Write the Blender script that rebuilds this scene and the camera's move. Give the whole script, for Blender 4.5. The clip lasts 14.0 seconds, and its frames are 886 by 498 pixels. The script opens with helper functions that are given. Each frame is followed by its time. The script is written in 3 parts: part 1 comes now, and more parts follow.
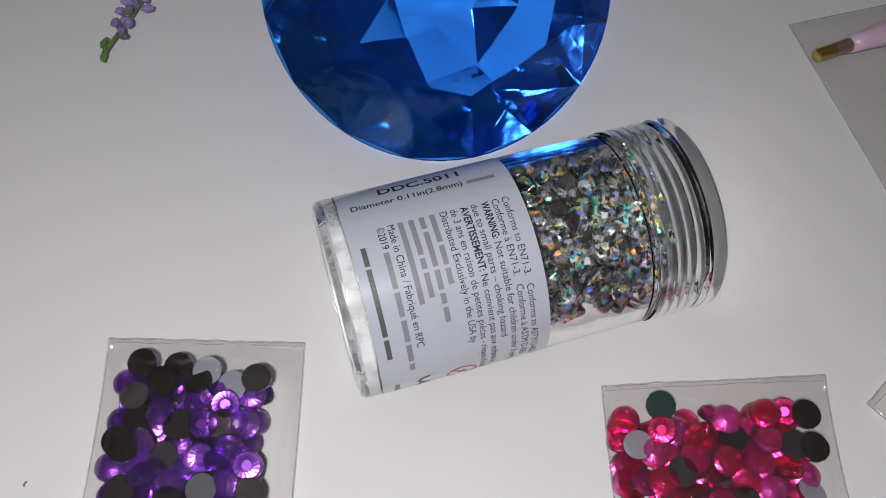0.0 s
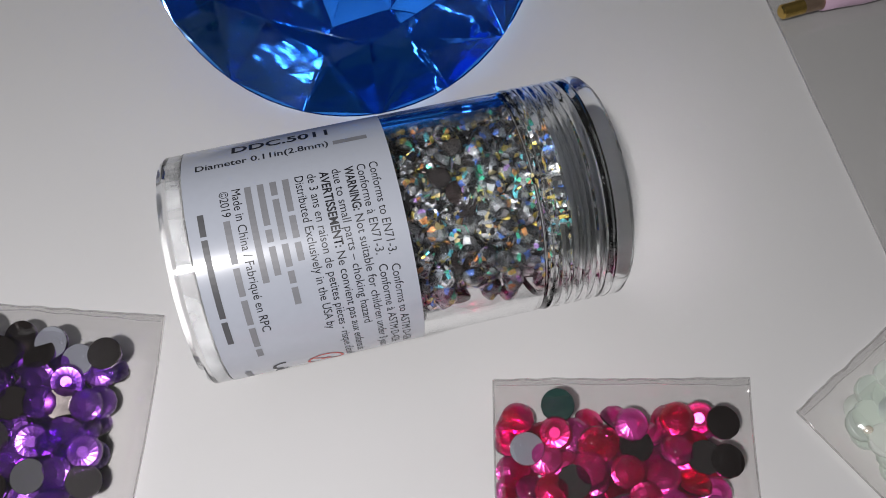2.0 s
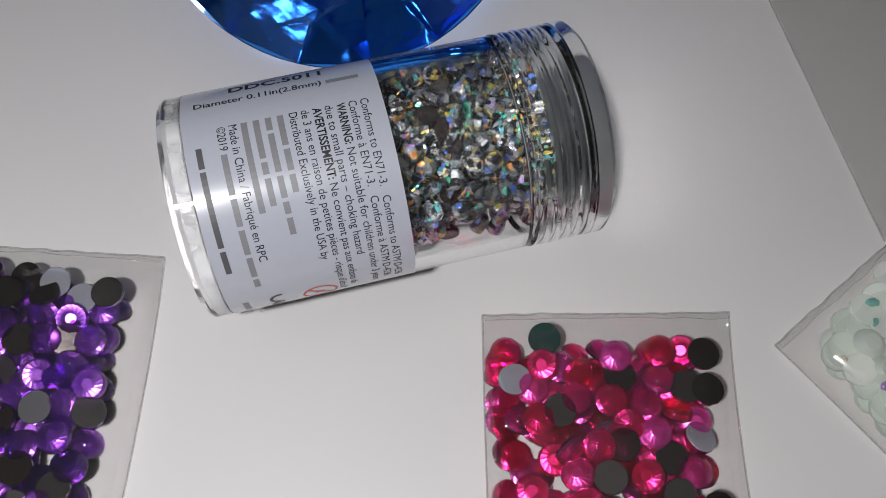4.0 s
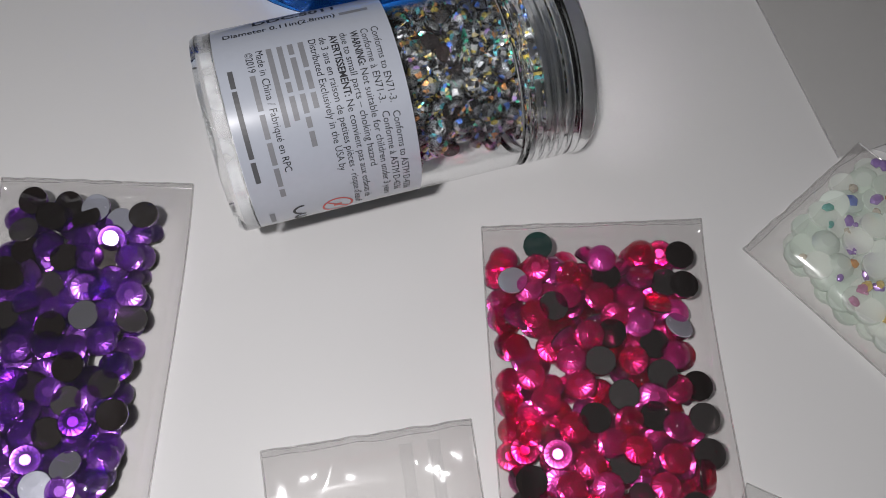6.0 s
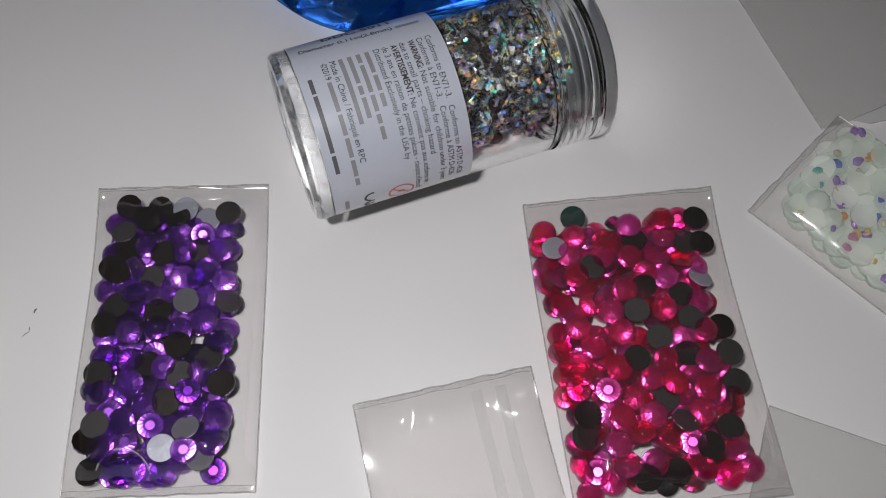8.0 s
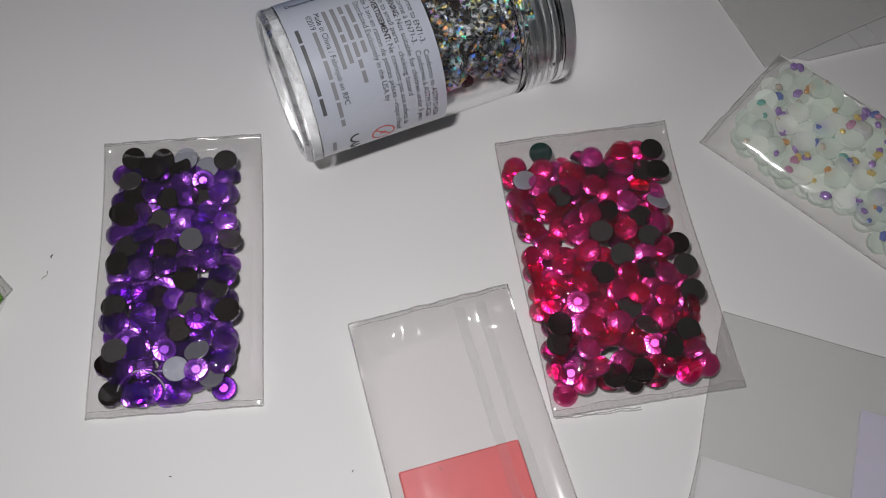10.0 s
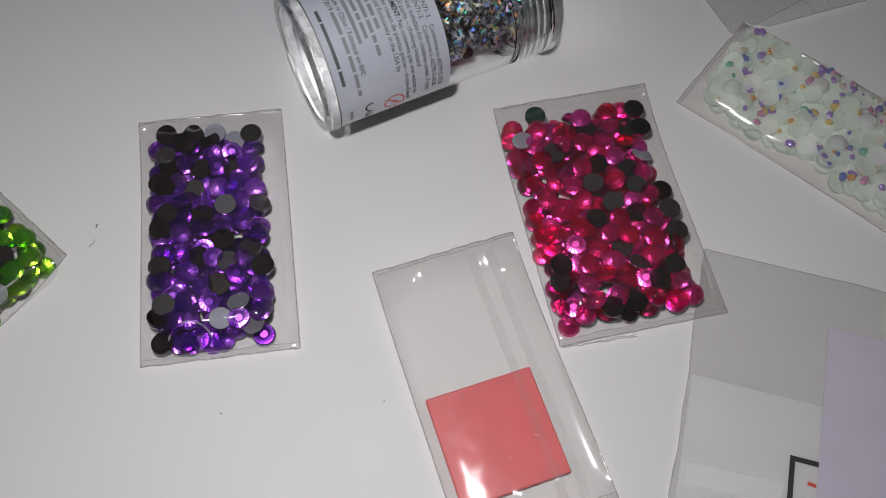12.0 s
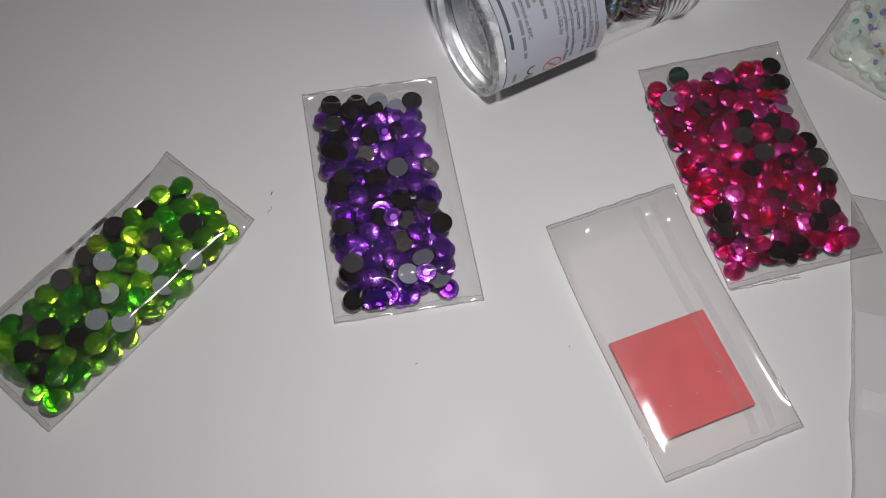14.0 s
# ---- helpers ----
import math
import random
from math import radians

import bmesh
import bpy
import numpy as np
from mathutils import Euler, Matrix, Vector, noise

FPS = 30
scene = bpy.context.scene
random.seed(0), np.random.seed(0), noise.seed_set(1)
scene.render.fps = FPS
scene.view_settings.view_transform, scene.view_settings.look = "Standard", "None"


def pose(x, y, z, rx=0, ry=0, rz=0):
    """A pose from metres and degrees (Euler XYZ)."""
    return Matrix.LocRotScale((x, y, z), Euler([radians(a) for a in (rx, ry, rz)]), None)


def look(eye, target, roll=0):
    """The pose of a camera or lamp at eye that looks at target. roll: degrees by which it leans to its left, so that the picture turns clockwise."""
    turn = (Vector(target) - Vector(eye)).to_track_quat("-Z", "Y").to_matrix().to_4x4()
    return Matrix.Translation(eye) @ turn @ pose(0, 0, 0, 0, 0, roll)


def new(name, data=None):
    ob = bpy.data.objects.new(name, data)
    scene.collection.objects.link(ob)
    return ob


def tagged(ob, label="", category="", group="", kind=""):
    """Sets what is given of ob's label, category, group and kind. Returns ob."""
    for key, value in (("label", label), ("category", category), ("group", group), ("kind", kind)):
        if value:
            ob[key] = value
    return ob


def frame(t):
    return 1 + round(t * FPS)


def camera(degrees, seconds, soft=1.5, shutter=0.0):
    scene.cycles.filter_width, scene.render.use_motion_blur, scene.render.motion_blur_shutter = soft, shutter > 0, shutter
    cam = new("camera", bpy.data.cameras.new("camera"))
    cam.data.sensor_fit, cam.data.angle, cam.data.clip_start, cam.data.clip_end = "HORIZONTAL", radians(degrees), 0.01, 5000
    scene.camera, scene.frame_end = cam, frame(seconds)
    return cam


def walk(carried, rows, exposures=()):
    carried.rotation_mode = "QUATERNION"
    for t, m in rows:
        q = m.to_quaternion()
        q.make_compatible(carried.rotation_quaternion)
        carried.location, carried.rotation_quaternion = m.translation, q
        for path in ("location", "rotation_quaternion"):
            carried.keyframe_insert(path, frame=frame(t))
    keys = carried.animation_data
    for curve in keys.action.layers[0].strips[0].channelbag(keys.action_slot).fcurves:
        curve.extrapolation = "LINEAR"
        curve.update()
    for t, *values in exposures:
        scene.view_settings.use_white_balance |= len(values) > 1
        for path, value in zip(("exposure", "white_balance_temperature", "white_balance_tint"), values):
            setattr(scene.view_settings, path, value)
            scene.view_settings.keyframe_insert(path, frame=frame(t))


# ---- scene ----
cam = camera(54.13, 14.0, soft=0.9)
PATH = [
    (0, (-0.00194, -0.02386, 0.13306), (-0.00042, 0.04586, 0.00026), 2.84),
    (0.5, (0.00882, -0.02159, 0.12722), (0.00918, 0.04640, -0.00649), 2.65),
    (1, (0.00995, -0.01910, 0.12616), (0.00875, 0.04704, -0.00846), 2.26),
    (1.5, (0.01407, -0.01306, 0.12364), (0.01236, 0.05073, -0.01211), 2.59),
    (2, (0.01785, -0.01332, 0.12009), (0.01620, 0.04911, -0.01629), 2.75),
    (2.5, (0.01867, -0.01548, 0.11975), (0.01712, 0.04611, -0.01702), 2.84),
    (3, (0.01963, -0.01647, 0.12030), (0.01805, 0.04430, -0.01683), 2.73),
    (5.5, (0.01957, -0.03571, 0.12422), (0.01964, 0.02696, -0.01206), 2.71),
    (6, (0.01740, -0.04056, 0.12825), (0.01882, 0.02212, -0.00802), 3.38),
    (6.5, (0.01436, -0.04735, 0.13250), (0.01423, 0.01627, -0.00334), 1.50),
    (7, (0.01185, -0.04996, 0.13603), (0.01200, 0.01343, 0.00009), 1.09),
    (7.5, (0.00870, -0.05357, 0.13889), (0.00995, 0.01064, 0.00333), 1.36),
    (8, (0.00426, -0.05735, 0.14258), (0.00958, 0.00985, 0.00858), 2.58),
    (10.5, (0.00268, -0.07765, 0.15294), (0.01109, -0.01141, 0.01862), 2.47),
    (11, (0.00128, -0.08102, 0.15637), (0.01015, -0.01477, 0.02209), 2.50),
    (11.5, (0.00129, -0.08743, 0.16089), (0.01187, -0.02161, 0.02652), 3.03),
    (12, (-0.00635, -0.09012, 0.16287), (0.00650, -0.02435, 0.02867), 3.54),
    (12.5, (-0.01014, -0.09474, 0.16416), (0.00410, -0.02842, 0.03038), 3.20),
    (13, (-0.02170, -0.09642, 0.16243), (-0.00687, -0.02854, 0.02950), 2.43),
    (13.5, (-0.03588, -0.09736, 0.16327), (-0.02139, -0.02986, 0.03010), 2.26),
    (14, (-0.04665, -0.09623, 0.16459), (-0.03126, -0.03049, 0.03064), 3.30),
]
TORCH_AT, TORCH, AMBIENT = (-0.018, -0.048, 0.18), 0.233, 0.033
EXPOSURES = [(0, 0.32), (3, 0.24), (6.5, 0.06), (8, 0.02), (11, -0.1), (12.5, -0.12), (14, -0.18)]
JAR_X, JAR_Y, JAR_TURN = -11.1, 30.5, 18.07
GEM_X, GEM_Y, GEM_R, GEM_TURN, GEM_TILT = -2.4, 86.9, 30.6, 13.0, 38.7
walk(cam, [(t, look(eye, target, roll)) for t, eye, target, roll in PATH], EXPOSURES)

# ---------------------------------------------------------------- light
world = bpy.data.worlds.new("room_glow")
scene.world = world
world.use_nodes = True
# a dim room: lighter low down, towards its far walls, than straight overhead
wt = world.node_tree
w_co = wt.nodes.new("ShaderNodeTexCoord")
w_sep = wt.nodes.new("ShaderNodeSeparateXYZ")
wt.links.new(w_co.outputs["Generated"], w_sep.inputs[0])
w_ramp = wt.nodes.new("ShaderNodeValToRGB")
for el, (p, v) in zip((w_ramp.color_ramp.elements[0], w_ramp.color_ramp.elements[1], w_ramp.color_ramp.elements.new(0.45)), ((0.0, 2.6), (1.0, 0.35), (0.45, 1.1))):
    el.position, el.color = p, (0.97 * v / 3, 0.97 * v / 3, v / 3, 1)
wt.links.new(w_sep.outputs["Z"], w_ramp.inputs[0])
wt.links.new(w_ramp.outputs[0], wt.nodes["Background"].inputs[0])
wt.nodes["Background"].inputs[1].default_value = AMBIENT * 3

torch = bpy.data.lights.new("torch", "AREA")
torch.shape, torch.size, torch.energy, torch.color = "DISK", 0.013, TORCH, (1.0, 0.972, 0.985)
torch_ob = new("torch", torch)
torch_ob.matrix_world = look(TORCH_AT, (TORCH_AT[0], TORCH_AT[1] - 0.002, 0))


# ---------------------------------------------------------------- materials
def material(name):
    m = bpy.data.materials.new(name)
    m.use_nodes = True
    nt = m.node_tree
    return m, nt, nt.nodes["Principled BSDF"], nt.nodes["Material Output"]


def link(nt, a, b):
    nt.links.new(a, b)


def noise_node(nt, scale, detail=4.0, rough=0.55):
    co = nt.nodes.new("ShaderNodeTexCoord")
    n = nt.nodes.new("ShaderNodeTexNoise")
    n.inputs["Scale"].default_value = scale
    n.inputs["Detail"].default_value = detail
    n.inputs["Roughness"].default_value = rough
    link(nt, co.outputs["Object"], n.inputs["Vector"])
    return n


def ramp(nt, stops, interpolation="LINEAR"):
    r = nt.nodes.new("ShaderNodeValToRGB")
    r.color_ramp.interpolation = interpolation
    e = r.color_ramp.elements
    while len(e) < len(stops):
        e.new(0.5)
    for el, (p, c) in zip(e, stops):
        el.position, el.color = p, (*c, 1)
    return r


def bump(nt, source, bsdf, strength, distance):
    b = nt.nodes.new("ShaderNodeBump")
    b.inputs["Strength"].default_value = strength
    b.inputs["Distance"].default_value = distance
    link(nt, source, b.inputs["Height"])
    link(nt, b.outputs["Normal"], bsdf.inputs["Normal"])


def plain(name, colour, rough=0.5, metal=0.0, scale=400.0, vary=0.12, relief=0.0, coat=0.0):
    """A surface with a little variation of its colour and gloss at two scales."""
    m, nt, b, _ = material(name)
    fine, broad = noise_node(nt, scale), noise_node(nt, scale / 12, 2.0)
    mix = nt.nodes.new("ShaderNodeMath")
    mix.operation = "ADD"
    link(nt, fine.outputs["Fac"], mix.inputs[0])
    link(nt, broad.outputs["Fac"], mix.inputs[1])
    half = nt.nodes.new("ShaderNodeMath")
    half.operation = "MULTIPLY"
    half.inputs[1].default_value = 0.5
    link(nt, mix.outputs[0], half.inputs[0])
    lo = [c * (1 - vary) for c in colour]
    hi = [min(1, c * (1 + vary)) for c in colour]
    r = ramp(nt, [(0.3, lo), (0.7, hi)])
    link(nt, half.outputs[0], r.inputs[0])
    link(nt, r.outputs[0], b.inputs["Base Color"])
    b.inputs["Roughness"].default_value = rough
    b.inputs["Metallic"].default_value = metal
    b.inputs["Coat Weight"].default_value = coat
    if relief:
        bump(nt, fine.outputs["Fac"], b, 0.5, relief)
    return m


def film_material(name, tint, rough=0.06, ior=1.5, relief=0.00012, scale=120.0, haze=0.0, haze_colour=(0.8, 0.8, 0.8), sheen=None):
    """Thin clear plastic: seen through, with a fresnel sheen; no bending of light, as the film is far thinner than a hair."""
    m, nt, b, out = material(name)
    nt.nodes.remove(b)
    clear = nt.nodes.new("ShaderNodeBsdfTransparent")
    clear.inputs[0].default_value = (*tint, 1)
    gloss = nt.nodes.new("ShaderNodeBsdfGlossy")
    gloss.inputs["Roughness"].default_value = rough
    n = noise_node(nt, scale, 3.0)
    bp = nt.nodes.new("ShaderNodeBump")
    bp.inputs["Strength"].default_value = 0.35
    bp.inputs["Distance"].default_value = relief
    link(nt, n.outputs["Fac"], bp.inputs["Height"])
    link(nt, bp.outputs["Normal"], gloss.inputs["Normal"])
    fr = nt.nodes.new("ShaderNodeFresnel")
    fr.inputs["IOR"].default_value = ior
    mx = nt.nodes.new("ShaderNodeMixShader")
    if sheen is None:
        link(nt, fr.outputs[0], mx.inputs[0])
    else:
        mx.inputs[0].default_value = sheen
    link(nt, clear.outputs[0], mx.inputs[1])
    link(nt, gloss.outputs[0], mx.inputs[2])
    last = mx
    if haze:
        df = nt.nodes.new("ShaderNodeBsdfDiffuse")
        df.inputs[0].default_value = (*haze_colour, 1)
        hz = nt.nodes.new("ShaderNodeMixShader")
        hz.inputs[0].default_value = haze
        link(nt, mx.outputs[0], hz.inputs[1])
        link(nt, df.outputs[0], hz.inputs[2])
        last = hz
    link(nt, last.outputs[0], out.inputs["Surface"])
    return m


def glass_material(name, colour, ior=1.49, rough=0.0, wave=0.0, shine=(1, 1, 1)):
    """Clear or tinted glass: what passes it takes its colour, what its surface throws back takes the shine."""
    m, nt, b, out = material(name)
    nt.nodes.remove(b)
    through_it = nt.nodes.new("ShaderNodeBsdfRefraction")
    through_it.inputs["Color"].default_value = (*colour, 1)
    through_it.inputs["IOR"].default_value = ior
    back = nt.nodes.new("ShaderNodeBsdfGlossy")
    back.inputs["Color"].default_value = (*shine, 1)
    fr = nt.nodes.new("ShaderNodeFresnel")
    fr.inputs["IOR"].default_value = ior
    mx = nt.nodes.new("ShaderNodeMixShader")
    for g in (through_it, back):
        g.inputs["Roughness"].default_value = rough
        if wave:
            # moulded glass: its facets are slightly wavy
            bump(nt, noise_node(nt, 110.0, 2.0).outputs["Fac"], g, 0.6, wave)
    link(nt, fr.outputs[0], mx.inputs[0])
    link(nt, through_it.outputs[0], mx.inputs[1])
    link(nt, back.outputs[0], mx.inputs[2])
    link(nt, mx.outputs[0], out.inputs["Surface"])
    return m


def frosted_material(name, clear):
    """Thick acrylic that scatters some of the light that runs inside it."""
    m, nt, b, out = material(name)
    b.inputs["Base Color"].default_value = (0.93, 0.95, 0.97, 1)
    b.inputs["Roughness"].default_value = 0.12
    b.inputs["Coat Weight"].default_value = 1.0
    g = nt.nodes.new("ShaderNodeBsdfGlass")
    g.inputs["IOR"].default_value = 1.49
    g.inputs["Roughness"].default_value = 0.08
    n = noise_node(nt, 160.0, 2.0)
    r = ramp(nt, [(0.35, (clear - 0.22,) * 3), (0.65, (clear + 0.22,) * 3)])
    link(nt, n.outputs["Fac"], r.inputs[0])
    mx = nt.nodes.new("ShaderNodeMixShader")
    link(nt, r.outputs[0], mx.inputs[0])
    link(nt, b.outputs[0], mx.inputs[1])
    link(nt, g.outputs[0], mx.inputs[2])
    link(nt, mx.outputs[0], out.inputs["Surface"])
    return m


def milky_material(name):
    """Milky acrylic that lets light through."""
    m, nt, b, out = material(name)
    info = nt.nodes.new("ShaderNodeObjectInfo")
    r = ramp(nt, [(0.0, (0.76, 0.81, 0.77)), (0.5, (0.82, 0.86, 0.82)), (1.0, (0.87, 0.88, 0.86))])
    link(nt, info.outputs["Random"], r.inputs[0])
    link(nt, r.outputs[0], b.inputs["Base Color"])
    b.inputs["Roughness"].default_value = 0.3
    tr = nt.nodes.new("ShaderNodeBsdfTranslucent")
    link(nt, r.outputs[0], tr.inputs[0])
    mx = nt.nodes.new("ShaderNodeMixShader")
    mx.inputs[0].default_value = 0.55
    link(nt, b.outputs[0], mx.inputs[1])
    link(nt, tr.outputs[0], mx.inputs[2])
    link(nt, mx.outputs[0], out.inputs["Surface"])
    return m


def rainbow_material(name):
    """Glints of small coated facets, each painted in one strong colour."""
    m, nt, b, _ = material(name)
    info = nt.nodes.new("ShaderNodeObjectInfo")
    r = ramp(nt, [(0.0, (0.78, 0.42, 0.18)), (0.16, (0.82, 0.62, 0.24)), (0.3, (0.4, 0.26, 0.6)), (0.45, (0.22, 0.28, 0.62)), (0.6, (0.26, 0.58, 0.52)),
                  (0.72, (0.66, 0.34, 0.5)), (0.84, (0.8, 0.72, 0.6)), (0.93, (0.45, 0.3, 0.64))], "CONSTANT")
    link(nt, info.outputs["Random"], r.inputs[0])
    link(nt, r.outputs[0], b.inputs["Base Color"])
    b.inputs["Metallic"].default_value = 0.35
    b.inputs["Roughness"].default_value = 0.15
    b.inputs["Coat Weight"].default_value = 1.0
    return m


def stone_material(name, deep, bright, glow=0.04, bend=0.8):
    """Tinted clear acrylic, every stone a shade of its own: light passes it tinted, its facets shine, a mirror foil lies under it."""
    m, nt, b, out = material(name)
    nt.nodes.remove(b)
    info = nt.nodes.new("ShaderNodeObjectInfo")
    r = ramp(nt, [(0.0, deep), (0.55, [(a + c) / 2 for a, c in zip(deep, bright)]), (1.0, bright)])
    link(nt, info.outputs["Random"], r.inputs[0])
    clear = nt.nodes.new("ShaderNodeBsdfTransparent")
    link(nt, r.outputs[0], clear.inputs[0])
    g = nt.nodes.new("ShaderNodeBsdfGlass")
    g.inputs["IOR"].default_value = 1.49
    g.inputs["Roughness"].default_value = 0.04
    link(nt, r.outputs[0], g.inputs["Color"])
    both = nt.nodes.new("ShaderNodeMixShader")
    both.inputs[0].default_value = bend
    link(nt, clear.outputs[0], both.inputs[1])
    link(nt, g.outputs[0], both.inputs[2])
    soft = nt.nodes.new("ShaderNodeBsdfTranslucent")
    link(nt, r.outputs[0], soft.inputs[0])
    lit = nt.nodes.new("ShaderNodeMixShader")
    lit.inputs[0].default_value = glow
    link(nt, both.outputs[0], lit.inputs[1])
    link(nt, soft.outputs[0], lit.inputs[2])
    gloss = nt.nodes.new("ShaderNodeBsdfGlossy")
    gloss.inputs["Roughness"].default_value = 0.05
    fr = nt.nodes.new("ShaderNodeFresnel")
    fr.inputs["IOR"].default_value = 1.5
    mx = nt.nodes.new("ShaderNodeMixShader")
    link(nt, fr.outputs[0], mx.inputs[0])
    link(nt, lit.outputs[0], mx.inputs[1])
    link(nt, gloss.outputs[0], mx.inputs[2])
    link(nt, mx.outputs[0], out.inputs["Surface"])
    return m


def foil_material(name, dark, light, rough=0.3, metal=0.85):
    """The flat mirrored back of a stone, its tone varied by stone; how bright its reflection is goes into the colour.
    """
    m, nt, b, _ = material(name)
    info = nt.nodes.new("ShaderNodeObjectInfo")
    r = ramp(nt, [(0.0, dark), (0.6, [0.8 * a + 0.2 * c for a, c in zip(dark, light)]), (1.0, light)])
    link(nt, info.outputs["Random"], r.inputs[0])
    link(nt, r.outputs[0], b.inputs["Base Color"])
    n = noise_node(nt, 900.0)
    rr = ramp(nt, [(0.3, (rough * 0.9,) * 3), (0.75, (rough * 1.15,) * 3)])
    link(nt, n.outputs["Fac"], rr.inputs[0])
    link(nt, rr.outputs[0], b.inputs["Roughness"])
    b.inputs["Metallic"].default_value = metal
    return m


def aurora_material(name, per_island, cell=1600.0):
    """Clear stones with an aurora coating: silver, with blue, green, gold and pink flashes and dark gaps, all painted
    as small cells.
    """
    m, nt, b, _ = material(name)
    if per_island:
        src = nt.nodes.new("ShaderNodeNewGeometry").outputs["Random Per Island"]
    else:
        src = nt.nodes.new("ShaderNodeObjectInfo").outputs["Random"]
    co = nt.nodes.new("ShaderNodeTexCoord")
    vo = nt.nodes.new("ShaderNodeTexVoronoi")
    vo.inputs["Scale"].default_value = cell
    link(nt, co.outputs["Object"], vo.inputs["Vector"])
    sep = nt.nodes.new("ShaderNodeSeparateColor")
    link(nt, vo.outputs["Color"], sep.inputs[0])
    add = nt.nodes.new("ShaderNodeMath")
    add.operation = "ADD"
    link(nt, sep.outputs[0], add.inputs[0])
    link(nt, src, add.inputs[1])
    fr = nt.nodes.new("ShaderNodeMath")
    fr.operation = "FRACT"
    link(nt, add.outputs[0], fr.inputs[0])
    # glints and the dark between facets are put into the cell colours
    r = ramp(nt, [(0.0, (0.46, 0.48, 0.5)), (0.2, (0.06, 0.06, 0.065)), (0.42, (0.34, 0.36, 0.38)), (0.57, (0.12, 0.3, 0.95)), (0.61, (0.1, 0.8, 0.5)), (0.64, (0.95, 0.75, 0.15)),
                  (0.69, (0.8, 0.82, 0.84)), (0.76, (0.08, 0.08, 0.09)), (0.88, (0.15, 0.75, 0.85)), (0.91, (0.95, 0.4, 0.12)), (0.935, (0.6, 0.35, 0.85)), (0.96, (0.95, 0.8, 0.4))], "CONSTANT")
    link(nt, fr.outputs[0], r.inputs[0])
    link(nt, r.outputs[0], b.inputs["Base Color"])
    b.inputs["Metallic"].default_value = 0.72
    b.inputs["Roughness"].default_value = 0.2
    b.inputs["Coat Weight"].default_value = 1.0
    b.inputs["Coat Roughness"].default_value = 0.05
    bump(nt, vo.outputs["Distance"], b, 0.5, 0.0003)
    return m


def table_material():
    m, nt, b, _ = material("white_laminate")
    broad, fine = noise_node(nt, 9.0, 3.0), noise_node(nt, 700.0, 3.0)
    r = ramp(nt, [(0.3, (0.745, 0.74, 0.735)), (0.7, (0.79, 0.785, 0.78))])
    link(nt, broad.outputs["Fac"], r.inputs[0])
    link(nt, r.outputs[0], b.inputs["Base Color"])
    rr = ramp(nt, [(0.3, (0.42, 0.42, 0.42)), (0.7, (0.55, 0.55, 0.55))])
    link(nt, noise_node(nt, 60.0, 5.0).outputs["Fac"], rr.inputs[0])
    link(nt, rr.outputs[0], b.inputs["Roughness"])
    b.inputs["Specular IOR Level"].default_value = 0.25
    bump(nt, fine.outputs["Fac"], b, 0.08, 0.0001)
    return m


TABLE_WHITE = table_material()
FILM = film_material("clear_film", (0.875, 0.866, 0.862), rough=0.13, ior=1.75, haze=0.006)
FILM_FLAT = film_material("flat_clear_film", (0.795, 0.795, 0.79), rough=0.14, ior=1.8, relief=0.0001, haze=0.03)
FOLD = film_material("folded_film", (0.86, 0.85, 0.845), rough=0.2, haze=0.16, haze_colour=(0.72, 0.72, 0.72), sheen=0.24)
SEAM = film_material("overlapped_film", (0.965, 0.965, 0.965), rough=0.1, haze=0.05, sheen=0.07)
# whitish haze that paints the highlight of a crease
CREASE_GLINT = film_material("crease_glint", (0.95, 0.95, 0.95), rough=0.25, haze=0.3, haze_colour=(0.9, 0.9, 0.9), sheen=0.3)
FROSTED = frosted_material("bright_acrylic", 0.66)
ACRYLIC = glass_material("clear_acrylic", (0.985, 0.99, 0.99))
BLUE_GLASS = glass_material("blue_glass", (0.23, 0.55, 0.9), ior=1.53, rough=0.06, wave=0.0003, shine=(0.36, 0.6, 1.0))
# the same blue glass, darkened to paint the shade round the gem's rim
SHADED_GLASS = glass_material("shaded_blue_glass", (0.02, 0.08, 0.3), ior=1.53, rough=0.1, wave=0.0003, shine=(0.2, 0.3, 0.6))
LABEL_PAPER = plain("label_paper", (0.5, 0.535, 0.61), rough=0.32, scale=900.0, vary=0.03, coat=0.8)
LABEL_PAPER.node_tree.nodes["Principled BSDF"].inputs["Coat Roughness"].default_value = 0.14
PALE_INK = plain("small_print_ink", (0.24, 0.245, 0.265), rough=0.45)
FADED_INK = plain("grey_print_ink", (0.1, 0.102, 0.11), rough=0.45)
INK = plain("black_ink", (0.015, 0.016, 0.02), rough=0.45)
RED_INK = plain("red_ink", (0.7, 0.09, 0.07), rough=0.45)
PURPLE = stone_material("purple_stone", (0.2, 0.02, 0.5), (0.64, 0.24, 0.96))
PINK = stone_material("pink_stone", (0.92, 0.014, 0.17), (1.0, 0.16, 0.7))
GREEN = stone_material("green_stone", (0.07, 0.68, 0.015), (0.72, 1.0, 0.05))
OPAL = milky_material("milky_stone")
RAINBOW = rainbow_material("facet_glint")
AURORA = stone_material("aurora_stone", (0.9, 0.92, 0.95), (1.0, 1.0, 1.0), glow=0.03, bend=0.85)
# jar stones whitened to stand for light that doesn't reach them
LIT_BEAD = plain("lit_bead", (0.9, 0.9, 0.92), rough=0.15, metal=0.0, scale=500.0, vary=0.3, coat=1.0)
AURORA_FOIL = aurora_material("aurora_foil", False, 1300.0)
AURORA_HEAP = aurora_material("aurora_heap", True)
